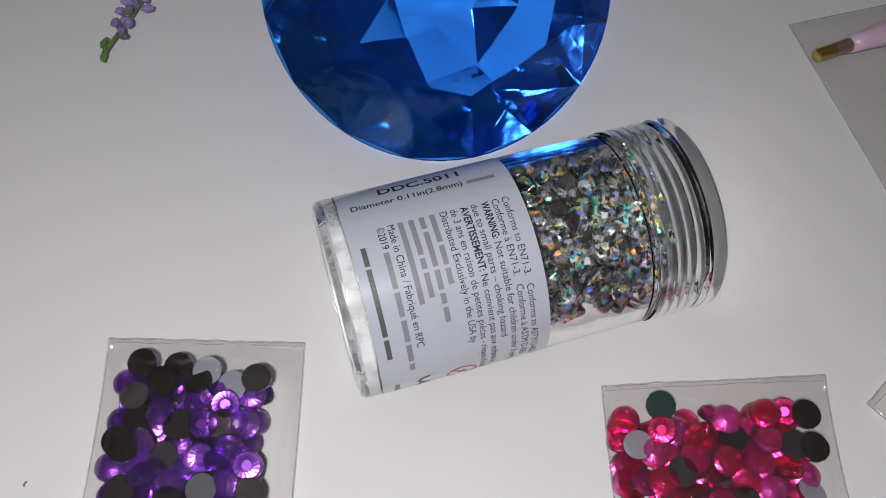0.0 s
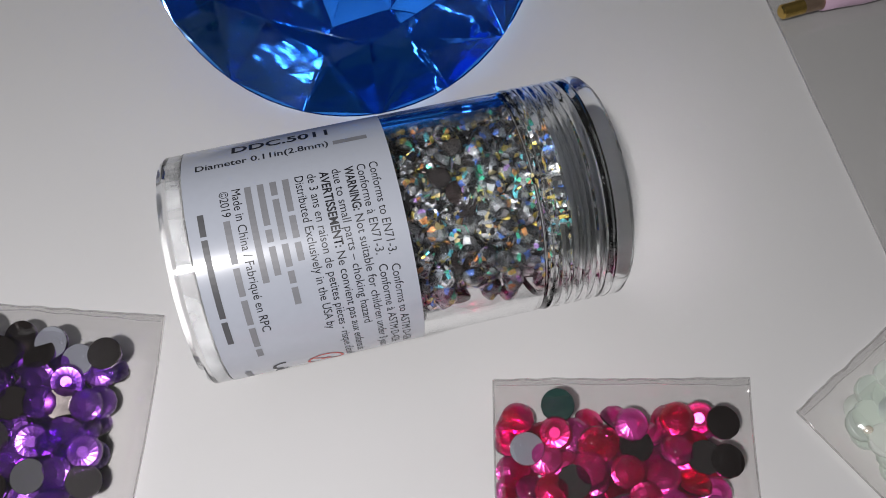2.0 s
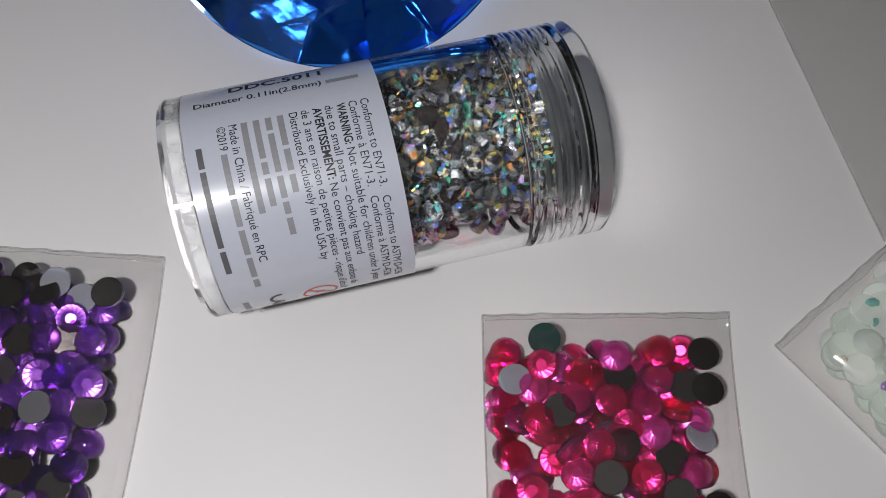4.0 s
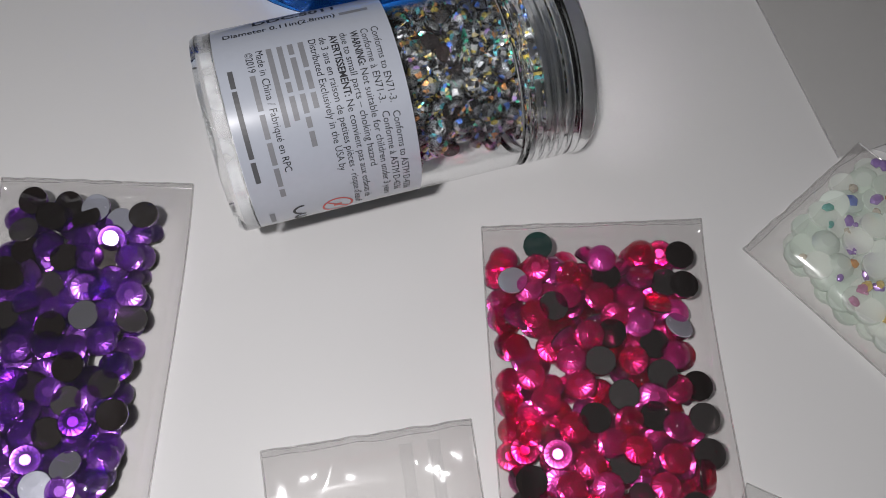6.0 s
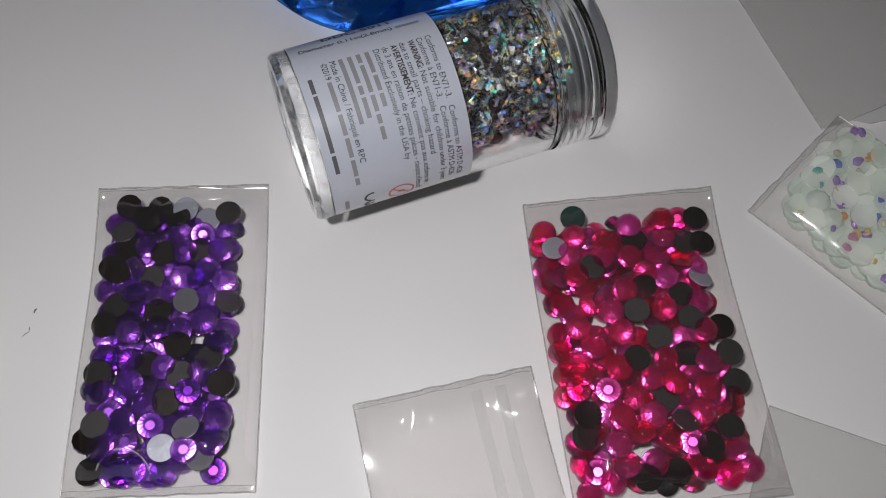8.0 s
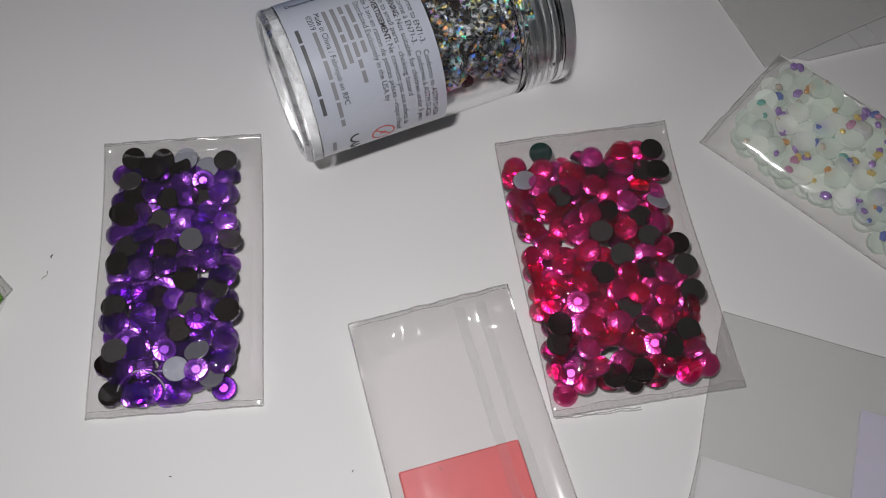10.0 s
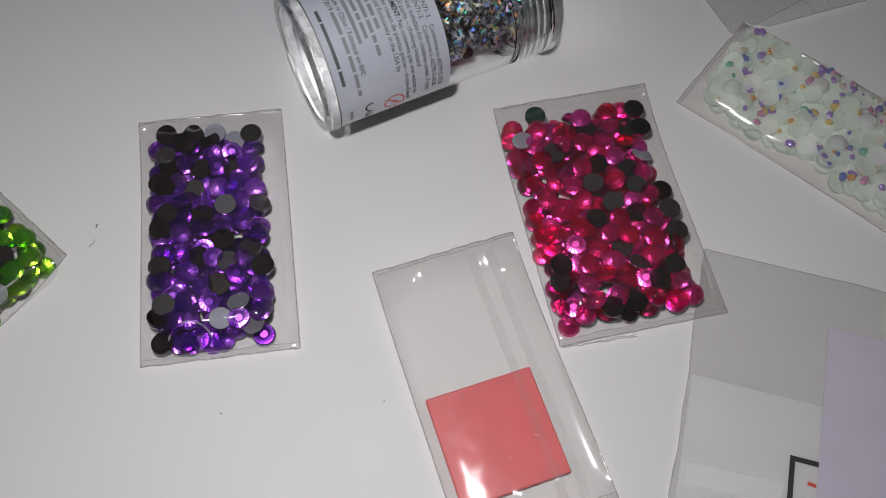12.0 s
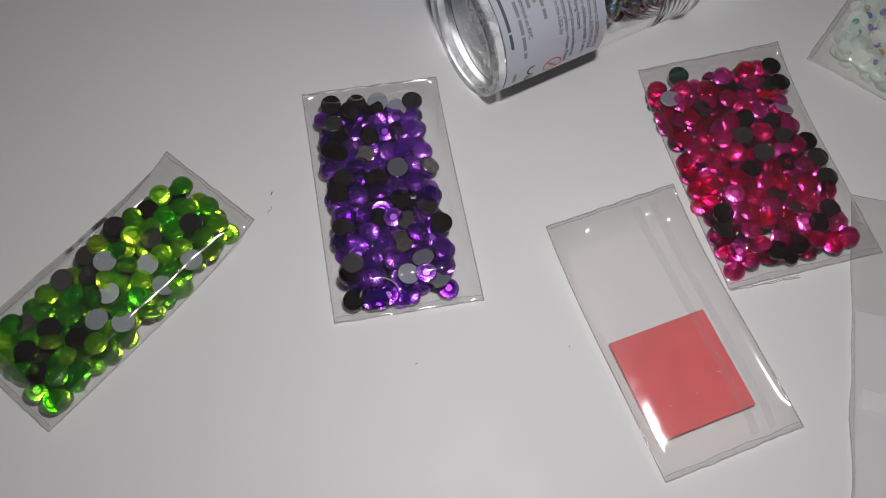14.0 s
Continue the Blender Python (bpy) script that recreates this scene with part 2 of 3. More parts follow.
# dark base colour stands for the dim room the foil mirrors
FOIL = foil_material("dark_foil", (0.046, 0.03, 0.027), (0.28, 0.265, 0.265), 0.17)
# the same foil, a faint reflection painted in as grey
FOIL_HALF_LIT = foil_material("half_lit_foil", (0.2, 0.205, 0.215), (0.3, 0.31, 0.33), 0.2, 0.5)
FOIL_TEAL = foil_material("teal_foil", (0.06, 0.13, 0.12), (0.08, 0.2, 0.17), 0.17)
SILVER_SOFT = plain("soft_silver_foil", (0.92, 0.92, 0.94), rough=0.24, metal=0.97, scale=900.0, vary=0.1)
SILVER = plain("silver_foil", (0.92, 0.92, 0.94), rough=0.24, metal=0.97, scale=900.0, vary=0.1)
# the same foil, the torch's reflection painted in as a pale colour
FOIL_LIT = foil_material("lit_foil", (0.42, 0.44, 0.5), (0.74, 0.78, 0.86), 0.25, 0.45)
WAX = plain("pink_wax", (0.69, 0.155, 0.163), rough=0.42, scale=160.0, vary=0.12, relief=0.00008)
WHITE_PAPER = plain("white_paper", (0.7, 0.7, 0.7), rough=0.6, scale=700.0, vary=0.03)
LILAC_PAPER = plain("lilac_paper", (0.6, 0.57, 0.68), rough=0.5, scale=180.0, vary=0.05)
TAPE = film_material("clear_tape", (0.95, 0.95, 0.95), rough=0.2, haze=0.3)
BRASS = plain("brass", (0.62, 0.42, 0.12), rough=0.25, metal=1.0, scale=900.0, vary=0.3)
COPPER = plain("dull_brass", (0.42, 0.3, 0.22), rough=0.35, metal=0.8, scale=900.0)
PINK_PLASTIC = plain("pale_pink_plastic", (0.72, 0.5, 0.66), rough=0.3, scale=300.0, vary=0.05)
PETAL = plain("lavender_petal", (0.27, 0.21, 0.42), rough=0.6, scale=900.0, vary=0.35)
SEPAL = plain("dried_bud", (0.16, 0.13, 0.15), rough=0.7, scale=900.0, vary=0.4)
LEAF = plain("sprig_green", (0.13, 0.22, 0.05), rough=0.6, scale=700.0, vary=0.3)
SPECK = plain("dark_lint", (0.2, 0.19, 0.185), rough=0.8)

# ---------------------------------------------------------------- mesh helpers (shapes in millimetres)
MM = 0.001
CLEAR = (FILM, FILM_FLAT, FOLD, SEAM, TAPE, ACRYLIC)


def mesh_of(name, bm, mat, smooth=False):
    me = bpy.data.meshes.new(name)
    bmesh.ops.scale(bm, vec=(MM, MM, MM), verts=bm.verts)
    bm.to_mesh(me)
    bm.free()
    for mm in mat if isinstance(mat, (list, tuple)) else [mat]:
        me.materials.append(mm)
    if smooth:
        me.polygons.foreach_set("use_smooth", [True] * len(me.polygons))
    return me


def part(name, bm, mat, parent=None, label="", smooth=False):
    ob = new(name, mesh_of(name, bm, mat, smooth))
    ob.parent = parent
    if mat in CLEAR:
        ob.visible_shadow = False
    return tagged(ob, label)


def base(name, x, y, z=0.0, turn=0.0):
    ob = new(name)
    ob.empty_display_size = 0.005
    ob.matrix_world = pose(x * MM, y * MM, z * MM, 0, 0, turn)
    return ob


def box(bm, size, at=(0, 0, 0), bevel=0.0):
    got = bmesh.ops.create_cube(bm, size=1.0, matrix=Matrix.Translation(at) @ Matrix.Diagonal((*size, 1)))
    if bevel:
        edges = list({e for v in got["verts"] for e in v.link_edges})
        bmesh.ops.bevel(bm, geom=edges, offset=bevel, segments=2, affect="EDGES", profile=0.5)
    return bm


def lathe(bm, profile, steps=64, closed=True):
    """Turns a profile of (radius, along) about the x axis."""
    rings = []
    for r, s in profile:
        rings.append([bm.verts.new((s, r * math.cos(2 * math.pi * k / steps), r * math.sin(2 * math.pi * k / steps))) for k in range(steps)])
    pairs = list(zip(rings, rings[1:])) + ([(rings[-1], rings[0])] if closed else [])
    for a, b in pairs:
        for k in range(steps):
            bm.faces.new((a[k], a[(k + 1) % steps], b[(k + 1) % steps], b[k]))
    bmesh.ops.recalc_face_normals(bm, faces=bm.faces)
    return bm


def rod(bm, path, radius, sides=6):
    """A thin round strand along a path of points."""
    rings = []
    for k, p in enumerate(path):
        p = Vector(p)
        d = (Vector(path[min(k + 1, len(path) - 1)]) - Vector(path[max(k - 1, 0)])).normalized()
        a = d.orthogonal().normalized()
        b = d.cross(a)
        rr = radius(k) if callable(radius) else radius
        rings.append([bm.verts.new(p + rr * (math.cos(2 * math.pi * j / sides) * a + math.sin(2 * math.pi * j / sides) * b)) for j in range(sides)])
    for a, b in zip(rings, rings[1:]):
        for j in range(sides):
            bm.faces.new((a[j], a[(j + 1) % sides], b[(j + 1) % sides], b[j]))
    bm.faces.new(rings[0][::-1])
    bm.faces.new(rings[-1])
    bmesh.ops.recalc_face_normals(bm, faces=bm.faces)
    return bm


# ---------------------------------------------------------------- table
table = part("tabletop", box(bmesh.new(), (620, 520, 26), (10, 20, -13), 1.5), TABLE_WHITE)
tagged(table, "white laminate tabletop with a smooth satin surface", "table", kind="structure")


# ---------------------------------------------------------------- faceted stones
def rhinestone_mesh(name, mat, r=2.32, h=2.1, sides=12, smooth=False):
    """A flat-backed stone: girdle, two rows of crown facets and a flat table; its back lies at z = 0."""
    bm = bmesh.new()
    rows = []
    for rr, z, off in ((r, 0.06 * h, 0), (r, 0.28 * h, 0), (r * 0.86, 0.68 * h, 0.5), (r * 0.5, h, 0)):
        rows.append([bm.verts.new((rr * math.cos(2 * math.pi * (k + off) / sides), rr * math.sin(2 * math.pi * (k + off) / sides), z)) for k in range(sides)])
    for k in range(sides):
        j = (k + 1) % sides
        bm.faces.new((rows[0][k], rows[0][j], rows[1][j], rows[1][k]))
        bm.faces.new((rows[1][k], rows[1][j], rows[2][k]))
        bm.faces.new((rows[1][j], rows[2][j], rows[2][k]))
        bm.faces.new((rows[2][k], rows[2][j], rows[3][j]))
        bm.faces.new((rows[2][k], rows[3][j], rows[3][k]))
    bm.faces.new(rows[3])
    me = mesh_of(name, bm, mat, True)
    if not smooth:
        me.set_sharp_from_angle(angle=radians(34))
    return me


def back_mesh(name, mat, r=2.26, sides=28, mirror=None):
    """The thin foil disc on the back of a stone, its rim slightly rounded."""
    bm = bmesh.new()
    rings = [[bm.verts.new((rr * math.cos(2 * math.pi * k / sides), rr * math.sin(2 * math.pi * k / sides), z)) for k in range(sides)]
             for rr, z in ((r, 0.12), (r, -0.02), (r * 0.96, -0.1))]
    for a, b in zip(rings, rings[1:]):
        for k in range(sides):
            bm.faces.new((a[k], b[k], b[(k + 1) % sides], a[(k + 1) % sides]))
    bm.faces.new(rings[-1][::-1])
    # the mirror side, a shallow faceted cup
    n = 16
    cap = [[bm.verts.new((rr * r * math.cos(2 * math.pi * (k + off) / n), rr * r * math.sin(2 * math.pi * (k + off) / n), z)) for k in range(n)]
           for rr, z, off in ((0.985, 0.16, 0), (0.74, 0.62, 0.5), (0.33, 0.88, 0))]
    for a, b in zip(cap, cap[1:]):
        for k in range(n):
            j = (k + 1) % n
            for f in ((a[k], a[j], b[k]), (a[j], b[j], b[k])):
                bm.faces.new(f).material_index = 1
    bm.faces.new(cap[-1]).material_index = 1
    bm.normal_update()
    return mesh_of(name, bm, [mat, mirror or mat])


def stone(parent, body, back, at, tilt, down, rng):
    """One stone in its packet; down: it lies on its face and shows its foil back."""
    ob = new("rhinestone", body)
    ob.parent = parent
    spin = rng.uniform(0, 360)
    m = Matrix.Translation(Vector(at) * MM) @ pose(0, 0, 0, 0, 0, rng.uniform(0, 360)) @ pose(0, 0, 0, tilt, 0, 0)
    ob.matrix_basis = m @ pose(0, 0, 0, 180 if down else 0, 0, spin)
    ob.visible_shadow = False
    if back:
        bk = new("foil_back", back)
        bk.parent = ob
        bk.visible_shadow = body.materials[0] is not OPAL or not down
    return ob


# ---------------------------------------------------------------- packets
def rim_height(v, low, high):
    """How high the edge of a packet lies: v runs from -1 at its lower end to 1 at its upper end."""
    mid = 1.4
    return mid + (high - mid) * max(0.0, v) ** 2.5 + (low - mid) * max(0.0, -v) ** 2.5


def end_slope(y, l, ends):
    """0 at the sealed ends of a packet, 1 where its film has risen to full height."""
    e = max(0.0, min(1.0, (l / 2 - abs(y)) / (ends * 1.8)))
    return e * e * (3 - 2 * e)


def room_under(thing, x, y):
    """How high a stone may reach inside a packet."""
    w, l, height, ends, power, low, high = SIZES[thing.name]
    rim = rim_height(2 * y / l, low, high)
    u = min(1.0, (abs(x) + 1.3) / (w / 2))
    return rim + (1 - u ** power) * end_slope(abs(y) + 0.8, l, ends) * (height + 0.7 - rim) - 0.25


SIZES = {}


def pillow(w, l, height, seed, ends=5.0, nx=46, ny=80, power=3.0, low=1.0, high=1.0, ridges=()):
    """The two sheets of a sealed packet, joined at their edges: the upper one bulges and is creased."""
    bm = bmesh.new()
    rng = random.Random(seed)
    ox, oy = rng.uniform(0, 50), rng.uniform(0, 50)
    # sharp creases that run in from the ends
    creases = []
    for k in range(7):
        sy = 1 if k % 2 else -1
        a = radians(rng.uniform(40, 140)) * -sy
        creases.append((rng.uniform(-0.42, 0.42) * w, sy * l * rng.uniform(0.4, 0.48), math.cos(a), math.sin(a), rng.uniform(5, 13), rng.uniform(0.25, 0.5)))
    creases += ridges
    for top in (True, False):
        grid = []
        for j in range(ny + 1):
            v = 2 * j / ny - 1
            row = []
            for i in range(nx + 1):
                u = math.sin(math.pi / 2 * (2 * i / nx - 1))
                x, y = u * w / 2, v * l / 2
                end = end_slope(y, l, ends)
                bulge = (1 - abs(u) ** power) * end
                crease = noise.noise((x * 0.11 + ox, y * 0.07 + oy, seed)) + 0.4 * noise.noise((x * 0.4 + ox, y * 0.22 + oy, seed + 9)) + 0.45 * noise.noise((x * 0.28, y * 0.28 + oy, seed + 19))
                wave = 0.5 * noise.noise((x * 0.12 + oy, (1 if y > 0 else 5), seed)) * (1 - end) * (1 - abs(u) ** 4)
                rim = rim_height(v, low, high) + wave
                if top:
                    z = rim + bulge * (height + 0.7 - rim) + min(0.38, 0.06 * height) * crease * min(1, 0.25 + bulge) * (1 - abs(u) ** 8) + 3.0 * end * (1 - end) * noise.noise((x * 0.42 + ox, y * 0.05, seed + 4)) * (1 - abs(u) ** 6)
                    for cx, cy, dx, dy, ln, hgt in creases:
                        along, off = (x - cx) * dx + (y - cy) * dy, (y - cy) * dx - (x - cx) * dy
                        if 0 < along < ln and abs(off) < 2.5:
                            z += hgt * math.exp(-(off / 0.75) ** 2) * math.sin(math.pi * along / ln) * (1 - abs(u) ** 8)
                else:
                    z = rim * (1 - bulge) ** 2 * 0.95 + 0.08
                jag = 0.25 * noise.noise((x * 0.5, seed, 3.0)) if j in (0, ny) else 0
                row.append(bm.verts.new((x, y + jag, max(z, 0.06))))
            grid.append(row)
        for j in range(ny):
            for i in range(nx):
                bm.faces.new((grid[j][i], grid[j][i + 1], grid[j + 1][i + 1], grid[j + 1][i]))
    bmesh.ops.remove_doubles(bm, verts=bm.verts, dist=0.02)
    return bm


def packet(name, x, y, turn, w, l, height, seed, label, ends=3.4, power=6.0, low=1.0, high=1.0, ridges=()):
    thing = base(name, x, y, 0.0, turn)
    SIZES[thing.name] = (w, l, height, ends, power, low, high)
    part("film", pillow(w, l, height, seed, ends, power=power, low=low, high=high, ridges=ridges), FILM, thing, smooth=True)
    # folded side edges and sealed ends
    for sx in (-1, 1):
        path = [(sx * w / 2, l * (k / 24 - 0.5), rim_height(k / 12 - 1, low, high) + 0.1 * noise.noise((k * 0.3, sx, seed))) for k in range(25)]
        part("edge_fold", rod(bmesh.new(), path, 0.15), FOLD, thing)
    for sy in (-1, 1):
        z0 = rim_height(sy, low, high)
        path = [(w * (k / 30 - 0.5), sy * (l / 2) + 0.3 * noise.noise((k * 0.35, sy, seed)), z0 + 0.1 + 0.3 * noise.noise((k * 0.25, 7.0, seed + sy))) for k in range(31)]
        part("sealed_end", rod(bmesh.new(), path, 0.17), FOLD, thing)
        # the crimped strip that stands a little proud of the film
        bm = bmesh.new()
        lo = [bm.verts.new((p[0], p[1], p[2] + 0.15)) for p in path]
        hi = [bm.verts.new((p[0] * 0.985, sy * (l / 2 - 1.0 - 0.5 * noise.noise((k * 0.2, 2.0, seed + sy))), p[2] + 0.45 + 0.1 * height * (1 - abs(2 * k / 30 - 1) ** 2))) for k, p in enumerate(path)]
        for k in range(30):
            bm.faces.new((lo[k], lo[k + 1], hi[k + 1], hi[k]))
        line = [tuple(v.co) for v in hi]
        part("end_crimp", bm, SEAM, thing, smooth=True)
        part("crimp_line", rod(bmesh.new(), line, 0.07, 5), FOLD, thing)
    tagged(thing, label, "packet", group="plastic packets")
    return thing


def fill(thing, discs, body, back, pale, w, l, height, count, seed, shift=(0, 0), pale_from=99, face_up=0.99, first=None, wild=1.0, greyer=(), grey=None):
    """Stones in a packet: the discs that lie face down on top, then a heap below and between them."""
    rng = random.Random(seed)
    for k, (x, y) in enumerate(discs):
        x = max(-8.6 if w < 20 else -10.8, x) if w < 25 else x
        z = max(2.2, min(height - 0.6 + 0.14 * (k % 5 - 2) - (0.7 if k % 3 == 1 else 0.0), room_under(thing, x, y)))
        kind = grey if k in greyer else pale if k >= pale_from else first if first and k == 0 else back
        stone(thing, body, kind, (x, y, z), wild * abs(rng.gauss(0, 11)), True, rng)
    placed = [(x, y, 9) for x, y in discs]
    made, tries = 0, 0
    while made < count and tries < count * 80:
        tries += 1
        x, y = rng.uniform(-w / 2, w / 2) + shift[0], rng.uniform(-l / 2, l / 2) + shift[1]
        layer = 0 if made < count * 0.38 else 1 if made < count * 0.75 else 2
        gap = (3.3, 3.3, 3.6)[layer]
        clear = (0, 1.6, 2.7)[layer]
        if any((p[0] - x) ** 2 + (p[1] - y) ** 2 < (gap if p[2] == layer else clear if p[2] == 9 else 0) ** 2 for p in placed):
            continue
        placed.append((x, y, layer))
        up = rng.random() < face_up
        z = 0.5 + (height - 2.6) * layer / 2 + rng.uniform(0, 0.6) + (0 if up else 1.9)
        z = max(0.35 if up else 2.2, min(z, room_under(thing, x, y) - (2.2 if up else 0.2)))
        stone(thing, body, back, (x, y, z), wild * abs(rng.gauss(6, (26, 34, 24)[layer])), not up, rng)
        made += 1


# ---------------------------------------------------------------- the packets of stones
PURPLE_DISCS = [(-9.4, 23.4), (-3.8, 23.0), (-0.2, 20.5), (8.7, 21.2), (-9.6, 18.2), (-8.3, 14.7), (-2.1, 13.6), (4.3, 14.1), (-11.6, 11.1), (-9.5, 10.0), (-3.8, 9.1), (-9.1, 3.9), (-2.0, 2.4), (9.7, 4.2), (2.0, -3.8), (7.4, -6.0), (-2.9, -6.5), (2.8, -8.8), (9.6, -10.6), (0.8, -13.4), (-10.8, -8.0), (4.4, -17.8), (6.9, -22.4), (-9.9, -16.8), (-11.4, -19.2), (-11.2, -23.7), (-11.9, 0.4), (1.0, 22.2), (5.0, 20.2), (2.7, 4.2), (0.9, -20.9)]
PINK_DISCS = [(-9.1, 24.3), (1.1, 18.9), (9.9, 17.1), (12.8, 16.6), (13.1, 21.8), (-7.6, 14.0), (0.5, 9.2), (7.0, 7.4), (-1.7, 4.9), (7.2, 2.4), (12.5, 0.8), (1.2, -0.3), (-3.4, -3.5), (5.5, -3.5), (12.4, -4.3), (12.3, -9.4), (0.0, -10.6), (-13.4, -12.0), (2.1, -14.9), (9.3, -16.7), (5.2, -19.3), (-6.1, -23.1), (-1.0, -22.8), (-14.3, -15.3), (-13.6, 18.4), (11.3, 10.3)]
GREEN_DISCS = [(-6.4, 15.9), (-8.1, 8.1), (-0.5, 11.8), (3.1, 19.3), (-7.9, 0.9), (-4.1, -1.8), (-11.4, 8.9), (-5.6, -16.3), (-1.1, -14.3), (-0.8, -20.2), (3.8, -21.7), (4.3, -12.3), (2.0, -2.1), (4.2, -7.2), (9.0, -4.3), (3.1, 7.2), (8.7, 6.2), (9.3, 13.5), (-3.8, 2.2)]
OPAL_DISCS = [(9.3, 20.0), (4.2, 20.1), (-2.9, 23.8), (3.8, 14.3), (9.9, 6.2), (5.3, 9.6), (-0.7, 12.9), (10.7, 10.7), (1.1, 7.8), (-11.4, 18.6), (0.5, 2.8), (-6.6, 8.0), (-15.2, 10.8), (-14.4, 5.9), (0.1, -2.4), (6.7, 1.6), (-6.3, -2.5), (-6.9, -7.7), (-14.1, -1.2), (-9.7, 12.9), (5.1, 24.9), (9.6, 13.6)]
pale_back = back_mesh("foil_back", FOIL_LIT, mirror=SILVER)

purple_packet = packet("stone_packet", -37.2, -1.4, 0.3, 30.8, 55.0, 6.2, 3, "clear plastic packet of purple round rhinestones lying on the white table", low=1.0, high=4.3)
fill(purple_packet, PURPLE_DISCS, rhinestone_mesh("purple_stone", PURPLE), back_mesh("foil_back", FOIL, mirror=SILVER), pale_back, 21, 46, 6.0, 150, 5, (-1.4, -1.2), pale_from=27, greyer=(21, 22, 29), grey=back_mesh("foil_back", FOIL_HALF_LIT, mirror=SILVER))

# highlight of a dent in the film, added as a pale thin rod
loop = [(-5.4 + 4.2 * math.cos(radians(a)), -24.6 + 3.8 * math.sin(radians(a)), 2.6 + 2.6 * math.sin(radians(a))) for a in range(10, 171, 8)]
part("crease", rod(bmesh.new(), loop, 0.16), CREASE_GLINT, purple_packet, "painted highlight along a curved crease in the film")

pink_packet = packet("stone_packet", 44.6, -6.0, 4.6, 35.4, 55.8, 6.2, 8, "clear plastic packet of hot pink round rhinestones with dark backs", low=1.4, high=4.6, ridges=[(-9.5, -9.5, -0.27, -0.96, 15, 0.8), (-12.5, -5.5, 0.8, 0.6, 6, 0.5)])
fill(pink_packet, PINK_DISCS, rhinestone_mesh("pink_stone", PINK), back_mesh("foil_back", FOIL, mirror=SILVER_SOFT), pale_back, 27, 47, 6.0, 205, 9, (-2.0, -0.4), pale_from=24, first=back_mesh("foil_back", FOIL_TEAL, mirror=SILVER_SOFT))

for k, (ya, yb) in enumerate(((-28.0, -28.3), (-28.1, -28.9))):
    path = [(-17.4 + 15.5 * j / 12, ya + (yb - ya) * j / 12 + 0.35 * noise.noise((j * 0.5, k, 4.0)), 0.9 + 0.3 * k) for j in range(13)]
    part("torn_strip", rod(bmesh.new(), path, 0.13), FOLD, pink_packet)

green_packet = packet("stone_packet", -95.4, -13.9, -49, 26.0, 55.8, 6.8, 14, "clear plastic packet of lime green round rhinestones", power=11.0, low=1.8, high=6.2)
fill(green_packet, GREEN_DISCS, rhinestone_mesh("green_stone", GREEN), back_mesh("foil_back", FOIL, mirror=SILVER_SOFT), pale_back, 18.5, 49, 6.0, 155, 15, (0.8, 0.2), pale_from=12)

opal_packet = packet("stone_packet", 98.4, 9.8, 43, 31.0, 57, 5.6, 21, "clear plastic packet of milky white opal rhinestones with rainbow facets")
opal_body = rhinestone_mesh("opal_stone", OPAL, r=2.4)
opal_back = back_mesh("pale_back", OPAL, r=2.35)
fill(opal_packet, OPAL_DISCS, opal_body, opal_back, opal_back, 24.0, 48, 5.2, 180, 22, face_up=0.15, wild=0.35)
rng = random.Random(31)
# rainbow glints between the milky stones, added as small coloured chips
glint_mesh = rhinestone_mesh("facet_glint", RAINBOW, r=0.85, h=0.8, sides=5)
for k in range(150):
    ob = new("rainbow_stone", glint_mesh)
    ob.parent = opal_packet
    big_one = rng.uniform(0.55, 1.15)
    ob.matrix_basis = Matrix.Translation(Vector((rng.uniform(-12.5, 12.5), rng.uniform(-24, 24), rng.uniform(3.9, 4.9))) * MM) @ pose(0, 0, 0, rng.uniform(-30, 30), rng.uniform(-30, 30), rng.uniform(0, 360)) @ Matrix.Diagonal((big_one * 1.3, big_one, big_one, 1))

# ---------------------------------------------------------------- wax packet
wax_packet = packet("wax_packet", 14.1, -40.8, 11.0, 30.1, 55.8, 2.2, 40, "clear plastic packet holding a square of pink wax", ends=4.0, power=4.0, low=1.0, high=4.8)
bm = box(bmesh.new(), (21.6, 21.6, 0.9), (-2.1, -10.0, 0.85), 0.35)
for v in bm.verts:
    v.co.z += 0.12 * noise.noise((v.co.x * 0.2, v.co.y * 0.2, 4.0))
    v.co.x += 0.35 * noise.noise((v.co.y * 0.25, 1.0, 2.0))
part("wax_square", bm, WAX, wax_packet, "flat square of translucent pink wax")
part("nick", rod(bmesh.new(), [(-5.9, -0.3, 1.38), (-5.7, -0.9, 1.38)], 0.09), SPECK, wax_packet)
for x0, y0, x1, y1 in ((4.5, -12.0, 5.6, -12.7), (-1.5, -14.6, -1.0, -14.8), (6.3, -8.5, 6.5, -9.3), (-7.6, -15.0, -7.2, -15.3)):
    part("scratch", rod(bmesh.new(), [(x0, y0, 1.36), (x1, y1, 1.36)], 0.06), WHITE_PAPER, wax_packet)
for sx in (5.2, 9.2):
    bm = bmesh.new()
    rows = []
    for j in range(41):
        y = -26 + j * 52 / 40
        rim = rim_height(y / 27.9, 1.0, 4.8)
        row = []
        for dx in (-0.9, 0.9):
            x = sx + dx + 0.15 * noise.noise((j * 0.15, sx, 0.0))
            rise = (1 - abs(x / 15.05) ** 4) * end_slope(y, 55.8, 4.0)
            row.append(bm.verts.new((x, y, rim + rise * (2.9 - rim) + 0.3)))
        rows.append(row)
    for a, b in zip(rows, rows[1:]):
        bm.faces.new((a[0], a[1], b[1], b[0]))
    part("seam", bm, SEAM, wax_packet, smooth=True)


